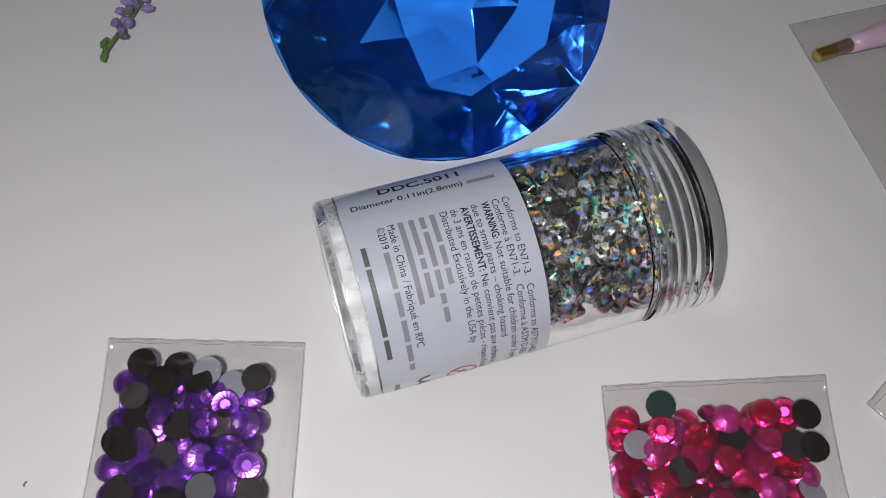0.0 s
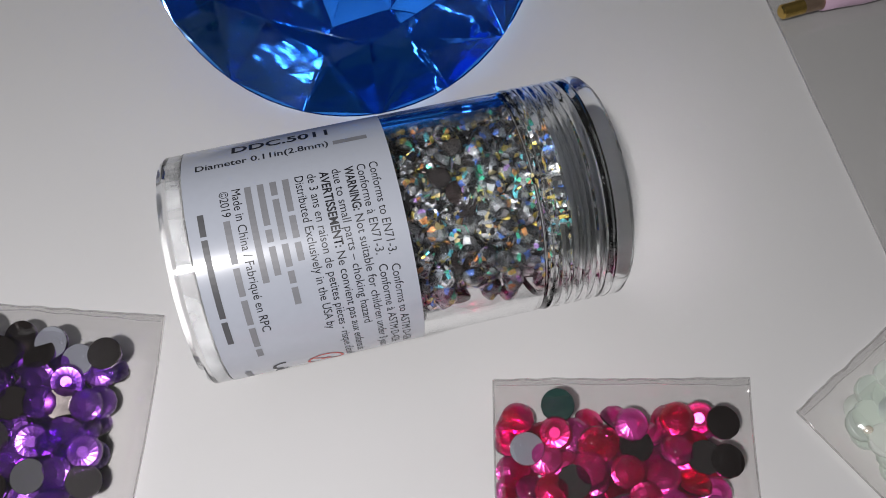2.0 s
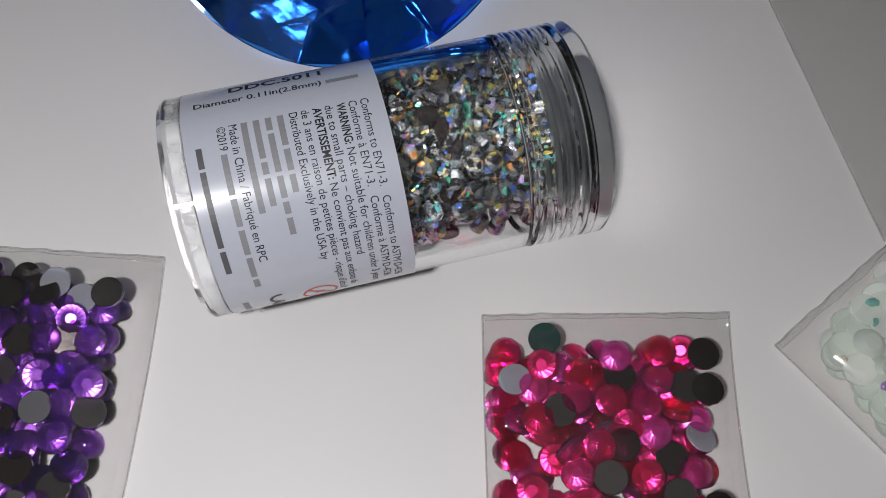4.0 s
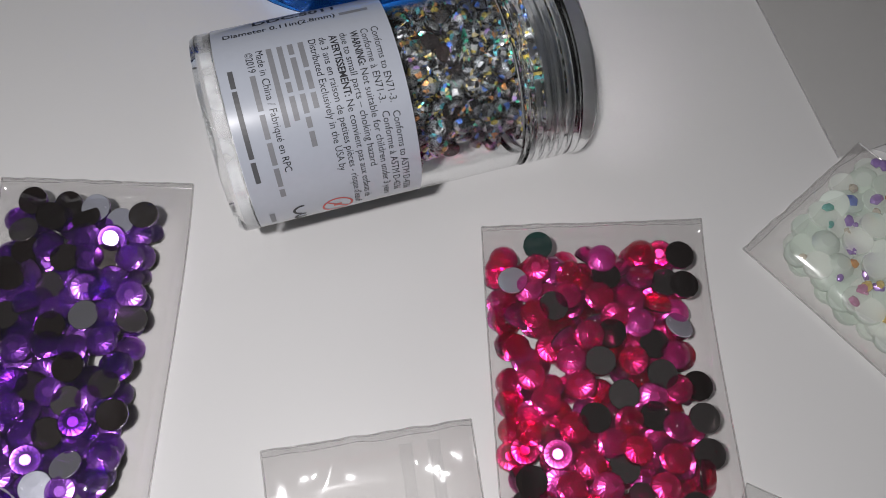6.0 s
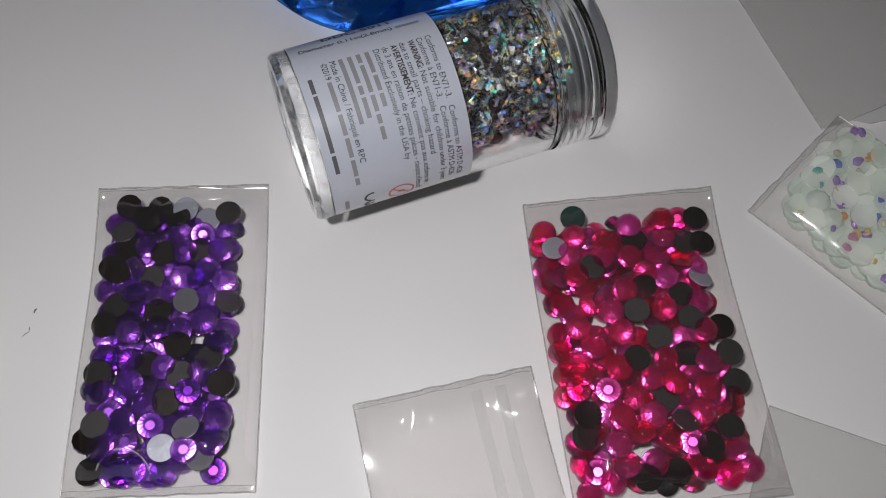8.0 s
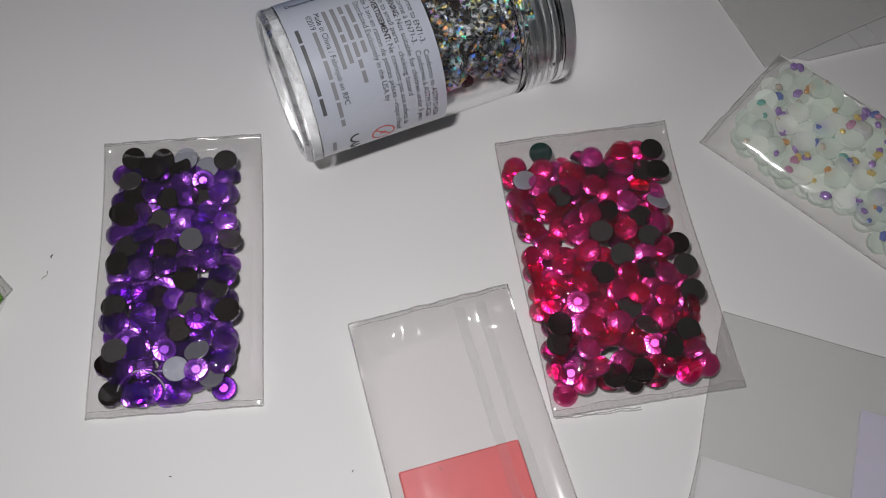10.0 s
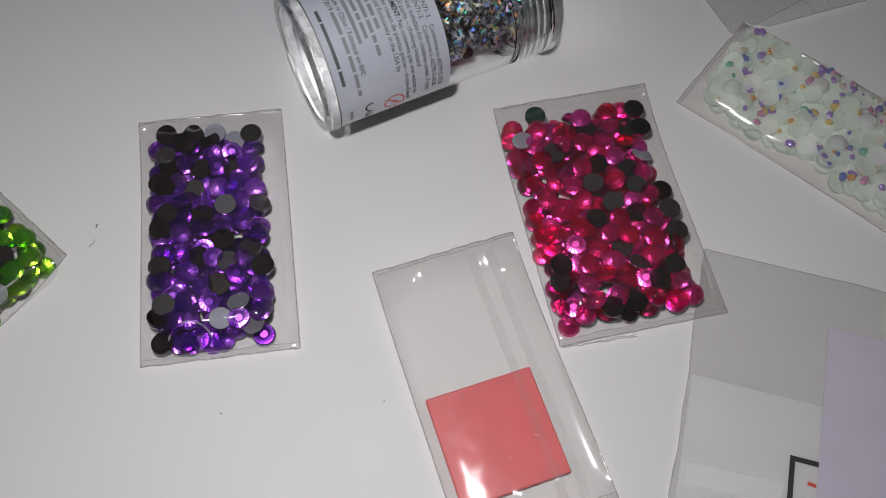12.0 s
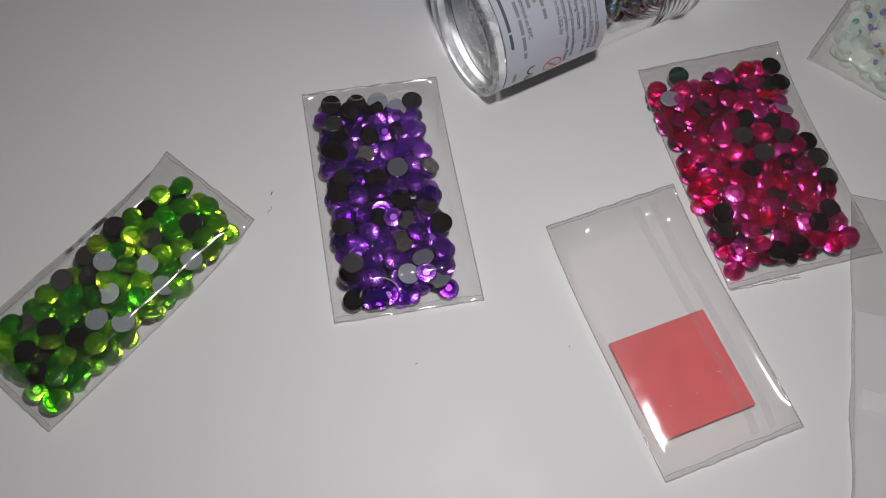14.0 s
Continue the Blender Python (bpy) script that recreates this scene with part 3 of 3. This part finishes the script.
# ---------------------------------------------------------------- jar
JAR_R = 15.16
jar = new("jar")
jar.empty_display_size = 0.005
jar.matrix_world = pose(JAR_X * MM, JAR_Y * MM, JAR_R * MM, 0, 0, JAR_TURN)

tube = part("tube", lathe(bmesh.new(), [(15.0, -2.4), (15.0, 39.0), (13.6, 39.3), (13.6, 46.0), (12.6, 46.0), (12.6, 39.2), (13.3, 38.6), (13.3, -0.4), (0.01, -0.4), (0.01, -0.9), (13.4, -0.9), (13.6, -2.4)], 96, True), ACRYLIC, jar, "clear acrylic tube with a thick base", smooth=True)
tube.data.set_sharp_from_angle(angle=radians(35))
foot = part("foot", lathe(bmesh.new(), [(15.0, -2.45), (13.3, -2.45), (12.9, -3.2), (12.8, -5.3), (13.6, -5.6), (14.5, -5.4), (15.0, -4.7)], 96, True), ACRYLIC, jar, "thick clear acrylic foot", smooth=True)
foot.data.set_sharp_from_angle(angle=radians(35))
# whitish ring added inside the clear foot to stand for its bright highlight
part("foot_highlight", lathe(bmesh.new(), [(14.8, -4.2), (14.8, -2.6), (14.0, -2.6), (14.0, -4.2)], 96, True), FROSTED, jar, "band of light inside the clear foot, put in as a frosted ring", smooth=False)
rim = part("lid_rim", lathe(bmesh.new(), [(15.16, 47.7), (15.16, 49.5), (14.6, 50.1), (13.5, 50.1), (13.1, 49.2), (13.1, 47.7)], 96, True), ACRYLIC, jar, "bright rim of the lid", smooth=True)
rim.data.set_sharp_from_angle(angle=radians(35))
lid_profile = [(15.12, 39.6)]
for k in range(5):
    s = 40.2 + 1.45 * k
    lid_profile += [(15.12, s), (14.93, s + 0.3), (14.93, s + 0.5), (15.12, s + 0.8)]
lid_profile += [(15.12, 47.65), (14.3, 47.65), (14.3, 39.6)]
lid = part("lid", lathe(bmesh.new(), lid_profile, 96, True), ACRYLIC, jar, "clear ridged acrylic screw lid", smooth=True)
lid.data.set_sharp_from_angle(angle=radians(35))
part("lid_top", lathe(bmesh.new(), [(0.01, 47.1), (13.9, 47.1), (13.9, 47.6), (0.01, 47.6)], 64, False), ACRYLIC, jar, smooth=False).visible_shadow = True
for s in (40.6, 42.4, 44.2):
    part("thread", lathe(bmesh.new(), [(13.42, s - 0.35), (13.62, s), (13.42, s + 0.35)], 72, False), ACRYLIC, jar, smooth=True).visible_shadow = False


def on_jar(along, angle, r):
    """A place on the jar: millimetres along its axis, degrees round it (90 is the top), radius."""
    a = radians(angle)
    return Vector((along, r * math.cos(a), r * math.sin(a)))


LAB_R = 15.06
bm = bmesh.new()
cols = 60
grid = []
for k in range(cols + 1):
    a = 20 + (201 - 20) * k / cols
    grid.append([[bm.verts.new(on_jar(s, a, r)) for s in (-2.3, 22.6)] for r in (LAB_R, LAB_R - 0.05)])
for a, b in zip(grid, grid[1:]):
    bm.faces.new((a[0][0], a[0][1], b[0][1], b[0][0]))
    bm.faces.new((a[1][1], a[1][0], b[1][0], b[1][1]))
    bm.faces.new((a[0][1], a[1][1], b[1][1], b[0][1]))
    bm.faces.new((a[1][0], a[0][0], b[0][0], b[1][0]))
bmesh.ops.recalc_face_normals(bm, faces=bm.faces)
label_ob = part("label", bm, LABEL_PAPER, jar, "pale blue-grey paper label with black print", smooth=False)
label_ob.data.polygons.foreach_set("use_smooth", [True] * len(label_ob.data.polygons))
label_ob.data.set_sharp_from_angle(angle=radians(40))


def letters(text, size, bold):
    cu = bpy.data.curves.new("print", "FONT")
    cu.body, cu.size = text, size
    cu.resolution_u = 3
    cu.offset = bold
    tmp = new("print", cu)
    me = bpy.data.meshes.new_from_object(tmp.evaluated_get(bpy.context.evaluated_depsgraph_get()))
    bpy.data.objects.remove(tmp)
    return me


def print_line(text, size, place, length, bold=0.0, mat=INK):
    """Prints a line on the label; place maps (along the line, up) to the jar; length: of the whole line."""
    me = letters(text, size, bold)
    xs = [v.co.x for v in me.vertices]
    k = length / (max(xs) - min(xs))
    x0 = min(xs)
    for v in me.vertices:
        v.co = place((v.co.x - x0) * k, v.co.y) * MM
    me.materials.append(mat)
    ob = new("print", me)
    ob.parent = label_ob
    return ob


def bar(place, x0, x1, h, mat=INK):
    bm = bmesh.new()
    n = max(2, int((x1 - x0) / 0.8))
    rows = [[bm.verts.new(place(x0 + (x1 - x0) * k / n, y)) for y in (0, h)] for k in range(n + 1)]
    for a, b in zip(rows, rows[1:]):
        bm.faces.new((a[0], b[0], b[1], a[1]))
    return part("print_bar", bm, mat, label_ob)


PRINT_R = LAB_R + 0.04
DEG = 180 / math.pi / LAB_R


def round_line(s, start=82.5):
    """Lines that run round the jar, away from its top."""
    return lambda x, y: on_jar(s - 0.5 + y, start + x * DEG, PRINT_R)


def long_line(angle, s0):
    """Lines that run along the jar."""
    return lambda x, y: on_jar(s0 + x, angle - y * DEG, PRINT_R)


print_line("DDC.5011", 2.7, long_line(55.5, 3.85), 12.0, 0.06)
print_line("Diameter 0.11in(2.8mm)", 1.6, long_line(66.3, -0.6), 16.2, 0.02)
bar(long_line(66.3, -0.6), 16.8, 21.0, 0.8, PALE_INK)

SMALL = 1.5


def line_at(k):
    return 20.25 - 1.49 * k


for k, text, length in ((0, "Conforms to EN71-3.   Conforms to ASTM D-4236", 28.0), (1, "Conforme à EN71-3.   Conforme à ASTM D-4236", 27.5),
                        (3, "due to small parts – choking hazard", 20.4), (5, "de 3 ans en raison de petites pièces - risque d'étouff", 29.0),
                        (6, "Distributed Exclusively in the USA by", 20.0), (11, "Made in China / Fabriqué en RPC", 18.1)):
    print_line(text, SMALL, round_line(line_at(k)), length)
print_line("WARNING:", SMALL, round_line(line_at(2)), 5.8, 0.035)
print_line("Not suitable for children under 3 years", SMALL, lambda x, y: round_line(line_at(2))(x + 6.3, y), 22.0)
print_line("AVERTISSEMENT:", SMALL, round_line(line_at(4)), 9.6, 0.035)
print_line("Ne convient pas aux enfants de", SMALL, lambda x, y: round_line(line_at(4))(x + 10.1, y), 17.5)
print_line("©2019", SMALL, round_line(line_at(12)), 3.4)
for k, words in ((7, (4.3, 2.7, 2.2)), (8, (1.9, 5.0, 2.7, 1.5, 2.2)), (9, (5.4, 1.5, 3.4)), (10, (11.9,))):
    x = 0.0
    for w in words:
        bar(round_line(line_at(k)), x, x + w, 0.76, PALE_INK)
        x += w + 0.5
x = 3.9
for w in (5.1, 3.4, 3.3, 3.1, 1.5):
    bar(round_line(line_at(12)), x, x + w, 0.76, PALE_INK)
    x += w + 0.5
for x0, x1 in ((0.0, 2.7), (3.1, 12.6), (13.1, 16.4)):
    bar(round_line(-0.45, 92.0), x0, x1, 0.72, FADED_INK)
bar(round_line(0.0, 181.0), 0.0, 3.4, 0.75, PALE_INK)


def ring_sign(s, angle, r, width, start, end, mat, cross=0.0, mid=False):
    """A printed arc, with a bar across it or a tongue in its middle."""
    bm = bmesh.new()
    rows = []
    for k in range(33):
        a = radians(start + (end - start) * k / 32)
        rows.append([bm.verts.new(on_jar(s + rr * math.cos(a), angle + rr * math.sin(a) * DEG, PRINT_R)) for rr in (r, r - width)])
    for a, b in zip(rows, rows[1:]):
        bm.faces.new((a[0], b[0], b[1], a[1]))
    if cross or mid:
        d = Vector((math.cos(radians(cross)), math.sin(radians(cross))))
        n = Vector((-d.y, d.x))
        x0, x1 = (-r * 0.95, r * 0.95) if not mid else (-r * 0.8, r * 0.25)
        line = [[bm.verts.new(on_jar(s + (d * t + n * o).x, angle + (d * t + n * o).y * DEG, PRINT_R + 0.01)) for o in (-width / 2, width / 2)] for t in (x0, 0, x1)]
        for a, b in zip(line, line[1:]):
            bm.faces.new((a[0], b[0], b[1], a[1]))
    return part("printed_sign", bm, mat, label_ob)


ring_sign(4.4, 185.0, 1.5, 0.42, 105, 285, INK)
ring_sign(4.4, 196.0, 1.5, 0.42, 105, 285, INK, 0.01, True)
ring_sign(9.6, 189.5, 2.35, 0.32, 0, 360, RED_INK, 45)
bar(lambda x, y: on_jar(9.0 + x, 191 - y * DEG, PRINT_R), 0, 1.2, 0.8, RED_INK)

# stones in the jar: those against the wall are parts, the heart of the heap is one
rng = random.Random(77)
dot_mesh = rhinestone_mesh("aurora_dot", AURORA, r=1.45, h=1.3, sides=16, smooth=True)
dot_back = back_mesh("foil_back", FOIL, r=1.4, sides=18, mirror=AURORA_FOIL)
made = []
tries = 0
while len(made) < 300 and tries < 20000:
    tries += 1
    s, a = rng.uniform(21.0, 38.0), rng.uniform(15, 180)
    r = rng.uniform(11.2, 12.0) - 1.4 * (len(made) % 3)
    p = on_jar(s, a, r)
    if any((p - q).length < 2.02 for q in made):
        continue
    made.append(p)
    out = Vector((0, math.cos(radians(a)), math.sin(radians(a))))
    turn = out.to_track_quat("Z", "Y").to_matrix().to_4x4()
    ob = new("rhinestone", dot_mesh)
    ob.parent = jar
    down = rng.random() < 0.16
    ob.matrix_basis = Matrix.Translation(p * MM) @ turn @ pose(0, 0, 0, rng.gauss(0, 15) + (180 if down else 0), rng.gauss(0, 15), rng.uniform(0, 360))
    bk = new("foil_back", dot_back)
    bk.parent = ob


def heap_of(spots, mat, label):
    """Many small stones, thrown together at the given spots."""
    proto = [(1.4, 0.1), (1.4, 0.3), (0.7, 1.1)]
    verts, faces = [], []
    for p in spots:
        m = Matrix.Translation(p) @ Euler((rng.uniform(0, 6.3), rng.uniform(0, 6.3), rng.uniform(0, 6.3))).to_matrix().to_4x4()
        b0 = len(verts)
        for pr, pz in proto:
            verts += [tuple(m @ Vector((pr * math.cos(math.pi * j / 4), pr * math.sin(math.pi * j / 4), pz)) * MM) for j in range(8)]
        for q in range(2):
            faces += [(b0 + 8 * q + j, b0 + 8 * q + (j + 1) % 8, b0 + 8 * q + 8 + (j + 1) % 8, b0 + 8 * q + 8 + j) for j in range(8)]
        faces += [tuple(b0 + 16 + j for j in range(8)), tuple(b0 + 7 - j for j in range(8))]
    me = bpy.data.meshes.new("rhinestone_heap")
    me.from_pydata(verts, [], faces)
    me.materials.append(mat)
    heap = new("rhinestone_heap", me)
    heap.parent = jar
    return tagged(heap, label, kind="stuff")


spots = []
for k in range(1840):
    rr, a, s = rng.uniform(4.0, 10.6) if k < 1240 else rng.uniform(10.8, 12.0), rng.uniform(-10, 200) if k < 1240 else rng.uniform(0, 360), rng.uniform(2.6, 42.5)
    if k >= 1240 and k % 5 > 1 and 20.5 < s < 38.5:
        s = rng.uniform(2.6, 20.5)
    if 180 < a < 350:
        a = rng.uniform(-8, 180)
    spots.append(on_jar(s, a, rr if s < 39 else min(rr, 10.2)))
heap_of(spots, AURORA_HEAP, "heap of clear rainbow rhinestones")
# the end stones get their brightness from a near-white colour
heap_of([on_jar(rng.uniform(1.2, 2.4), rng.uniform(0, 360), 11.4 * math.sqrt(rng.random())) for k in range(260)], LIT_BEAD, "rhinestones against the jar's bottom, painted pale as if lit")
tagged(jar, "clear plastic screw-lid jar of rainbow rhinestones lying on its side", "jar")

# ---------------------------------------------------------------- blue glass gem: a brilliant, lying on the side of its pavilion
gem_bm = bmesh.new()


def gem_ring(r, z, n, off=0.0):
    return [gem_bm.verts.new((r * math.cos(2 * math.pi * (k + off) / n), r * math.sin(2 * math.pi * (k + off) / n), z)) for k in range(n)]


def crown_height(r):
    return 1.8 + CROWN * (GEM_R - r) / (GEM_R - TABLE_R)


TABLE_R, CROWN, PAVILION = 19.6, 8.6, 24.5
flat = gem_ring(TABLE_R, crown_height(TABLE_R), 8)
star = gem_ring(GEM_R * 0.8, crown_height(GEM_R * 0.8) + 0.5, 8, 0.5)
high = gem_ring(GEM_R, 1.8, 64)
low = gem_ring(GEM_R, 0.0, 64)
under = gem_ring(GEM_R * 0.56, -PAVILION * 0.56, 8, 0.5)
deep = gem_ring(GEM_R * 0.27, -PAVILION * 0.83, 8)
tip = gem_bm.verts.new((0.8, -0.6, -PAVILION))
gem_bm.faces.new(flat)
for k in range(8):
    j = (k + 1) % 8
    h = [high[(8 * k + i) % 64] for i in range(9)]
    w = [low[(8 * k + i) % 64] for i in range(9)]
    before = star[(k - 1) % 8]
    # crown: star facet, kite and girdle facets
    gem_bm.faces.new((flat[k], star[k], flat[j]))
    gem_bm.faces.new((flat[k], before, h[0], star[k]))
    gem_bm.faces.new((star[k], *h[:5]))
    gem_bm.faces.new((star[k], *h[4:]))
    # pavilion: girdle facets and the long facets down to the tip
    gem_bm.faces.new((under[k], *w[4::-1]))
    gem_bm.faces.new((under[k], *w[:3:-1]))
    gem_bm.faces.new((under[k], deep[j], under[j], w[8]))
    gem_bm.faces.new((under[k], deep[k], deep[j]))
    gem_bm.faces.new((deep[k], tip, deep[j]))
# girdle: its shade is painted in with the darker glass
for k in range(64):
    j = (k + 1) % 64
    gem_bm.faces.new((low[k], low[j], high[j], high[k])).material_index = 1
bmesh.ops.recalc_face_normals(gem_bm, faces=gem_bm.faces)
rng = random.Random(17)
for v in under + deep + star:
    v.co += Vector((rng.uniform(-1.8, 1.8), rng.uniform(-1.8, 1.8), 0.5 * rng.uniform(-1, 1)))
bmesh.ops.bevel(gem_bm, geom=list(gem_bm.edges), offset=0.12, segments=1, affect="EDGES")
gem = part("glass_gem", gem_bm, [BLUE_GLASS, SHADED_GLASS])
gem.visible_shadow = False
gem.matrix_world = pose(GEM_X * MM, GEM_Y * MM, (GEM_R * math.sin(radians(GEM_TILT)) + 1.9) * MM, 0, 0, 14) @ pose(0, 0, 0, GEM_TILT) @ pose(0, 0, 0, 0, 0, GEM_TURN - 11)
tagged(gem, "large faceted deep blue glass gem lying tilted on the white table", "glass gem")


# ---------------------------------------------------------------- flat packets
def flat_packet(name, corner, turn, w, l, label, lift=0.0, jag=0.3):
    """A nearly empty flat packet; its corner, its x axis along the top edge and its length downwards."""
    thing = base(name, corner[0], corner[1], lift, turn)
    for k, z in enumerate((0.12, 0.65)):
        bm = bmesh.new()
        n, m = 26, 30
        grid = [[bm.verts.new((w * i / n + (jag * noise.noise((j * 0.35, 3.0, lift + 1)) if i == 0 else 0), -l * j / m + (0.4 * jag * noise.noise((i * 0.4, 8.0, 1)) if j == 0 else 0),
                               z + (0.35 * k) * noise.noise((i * 0.22, j * 0.16, lift + 2)) + 0.1 * k)) for i in range(n + 1)] for j in range(m + 1)]
        for a, b in zip(grid, grid[1:]):
            for i in range(n):
                bm.faces.new((a[i], b[i], b[i + 1], a[i + 1]))
        part("film", bm, FILM_FLAT, thing, smooth=True)
    part("edge_fold", rod(bmesh.new(), [(jag * noise.noise((j * 0.35, 3.0, lift + 1)), -l * j / 30, 0.5) for j in range(31)], 0.14), FOLD, thing)
    part("edge_fold", rod(bmesh.new(), [(w * i / 26, 0.4 * jag * noise.noise((i * 0.4, 8.0, 1)), 0.5) for i in range(27)], 0.12), FOLD, thing)
    part("edge_fold", rod(bmesh.new(), [(w, -l * j / 30, 0.5) for j in range(31)], 0.12), FOLD, thing)
    tagged(thing, label, "packet", group="plastic packets")
    return thing


big = flat_packet("document_packet", (64.1, -17.4), -22.4, 90, 120, "large clear plastic packet with folded papers, lying under the pink packet", jag=0.9)


def sheet(name, pts, z, mat, parent, label="", thick=0.12):
    bm = bmesh.new()
    top = [bm.verts.new((x, y, z)) for x, y in pts]
    bot = [bm.verts.new((x, y, z - thick)) for x, y in pts]
    bm.faces.new(top)
    bm.faces.new(bot[::-1])
    for k in range(len(pts)):
        j = (k + 1) % len(pts)
        bm.faces.new((top[k], bot[k], bot[j], top[j]))
    bmesh.ops.recalc_face_normals(bm, faces=bm.faces)
    return part(name, bm, mat, parent, label)


def local(ob, x, y):
    p = ob.matrix_world.inverted() @ Vector((x * MM, y * MM, 0))
    return (p.x / MM, p.y / MM)


fx, fy = local(big, 53.9, -43.7)
sheet("inner_paper", [(0.8, fy), (88, fy), (88, -118), (0.8, -118)], 0.42, WHITE_PAPER, big, "white folded paper")
lx, ly = local(big, 84.1, -38.1)
sheet("release_sheet", [(lx, ly), (88, ly), (88, -118), (lx - 1.0, -118)], 1.3, LILAC_PAPER, big, "pale lilac translucent backing sheet")
bx, by = local(big, 68.5, -61.8)
sheet("printed_frame", [(bx, by), (lx, by), (lx, by - 1.0), (bx + 1.0, by - 1.0), (bx + 1.0, -110), (bx, -110)], 0.5, INK, big, "thick black printed border")
mx, my = local(big, 70.2, -67.0)
sheet("red_mark", [(mx, my), (mx + 1.6, my - 0.2), (mx + 1.6, my - 0.9), (mx, my - 0.7)], 0.5, RED_INK, big)
tx, ty = local(big, 47.8, -60.3)
tape = sheet("tape", [(tx + 0.3, ty), (tx + 18.5, ty + 0.6), (tx + 18.5, ty - 3.6), (tx + 0.3, ty - 4.2)], 1.5, TAPE, big, "short strip of clear tape", 0.05)

tool_packet = flat_packet("tool_packet", (68.4, 99.3), 16.5, 64, 63.5, "clear plastic packet holding a pink applicator pen", jag=0.1)
strip = sheet("seal_strip", [(6.5, -63.5), (36, -60.5), (36.5, -68), (9.5, -65.5)], 0.95, TAPE, tool_packet, "folded clear seal strip")
for p, q in (((6.5, -63.5), (36, -60.5)), ((9.5, -65.5), (36.5, -68)), ((36, -60.5), (36.5, -68)), ((22, -61.9), (22.5, -66.8)), ((27, -61.4), (27.5, -67.2))):
    part("strip_fold", rod(bmesh.new(), [(*p, 0.98), ((p[0] + q[0]) / 2, (p[1] + q[1]) / 2 + 0.2, 1.05), (*q, 0.98)], 0.09), FOLD, tool_packet)

pen = new("applicator_pen")
pen.empty_display_size = 0.005
pen.matrix_world = pose(70.7 * MM, 88.8 * MM, 3.6 * MM, 0, 0, 23.0)
tip_bm = lathe(bmesh.new(), [(0.01, 0.0), (0.9, 0.0), (1.25, 0.3), (1.3, 4.2), (0.01, 4.2)], 24, False)
part("tip", tip_bm, BRASS, pen, "shiny brass tip", smooth=False)
part("ferrule", lathe(bmesh.new(), [(0.01, 4.2), (1.3, 4.2), (1.4, 8.6), (0.01, 8.6)], 24, False), COPPER, pen, "dull brass ferrule")
part("barrel", lathe(bmesh.new(), [(0.01, 7.8), (1.7, 7.8), (1.9, 11.0), (2.4, 16.0), (2.8, 40.0), (2.2, 48.0), (0.01, 48.5)], 32, False), PINK_PLASTIC, pen, "pale pink plastic barrel", smooth=True)
tagged(pen, "pale pink applicator pen with a brass tip inside a clear packet", "pen")

# ---------------------------------------------------------------- sprig of lavender
sprig = base("lavender_sprig", -66, 85.7, 1.5, 0)
stem_path = [(0.3 * math.sin(k * 0.6), k * 2.2, 0.6 + 0.2 * math.sin(k)) for k in range(22)]
stem_path = [(x + 0.012 * y * y * 0.3 + 0.3 * y, y, z) for x, y, z in stem_path]
part("stem", rod(bmesh.new(), stem_path, 0.35), LEAF, sprig)
rng = random.Random(12)


def bud(bm, at, direction, length, width):
    m = Matrix.Translation(at) @ Vector(direction).to_track_quat("X", "Z").to_matrix().to_4x4()
    got = bmesh.ops.create_icosphere(bm, subdivisions=1, radius=1.0, matrix=m @ Matrix.Translation((length * 0.5, 0, 0)) @ Matrix.Diagonal((length * 0.6, width, width, 1)))
    for v in got["verts"]:
        v.co += Vector((rng.uniform(-1, 1), rng.uniform(-1, 1), rng.uniform(-1, 1))) * 0.16 * width


for k in range(3):
    bm = bmesh.new()
    bud(bm, Vector(stem_path[0]) + Vector((rng.uniform(-0.4, 0.4), k * 1.6, 0)), (rng.uniform(-0.6, 0.3), -1, 0.1), 3.0, 0.6)
    part("leaf", bm, LEAF, sprig)
for k in range(46):
    y = 4.0 + 0.85 * k + rng.uniform(-0.6, 0.6)
    spread = min(1.0, (y - 2) / 7)
    p = Vector((0.3 * y + 0.0036 * y * y + rng.uniform(-1, 1) * 2.2 * spread, y, rng.uniform(0.0, 2.4)))
    bm = bmesh.new()
    bud(bm, p, (rng.uniform(-1, 1), rng.uniform(-1.0, 0.3), rng.uniform(-0.1, 0.5)), rng.uniform(1.6, 2.8), rng.uniform(0.6, 1.0))
    part("petal" if k % 4 else "dried_bud", bm, PETAL if k % 4 else SEPAL, sprig)
tagged(sprig, "small sprig of dried purple lavender lying on the table", "flower sprig")

# ---------------------------------------------------------------- lint on the table
for k, (x, y, ln, turn) in enumerate(((-62.2, 4.0, 0.8, 70), (-63.1, -0.4, 1.2, 40), (-37.5, -39.8, 0.35, 10), (-6.5, -41.4, 0.35, 60), (-62.6, 0.6, 0.6, 100))):
    bm = rod(bmesh.new(), [(-ln / 2, 0, 0.12), (0, 0.12 * ln, 0.2), (ln / 2, 0, 0.1)], (0.13, 0.05, 0.08, 0.08, 0.06)[k], 5)
    speck = part("lint_speck", bm, SPECK)
    speck.matrix_world = pose(x * MM, y * MM, 0, 0, 0, turn)
    tagged(speck, "tiny dark speck of lint on the white table", "lint", group="lint specks")
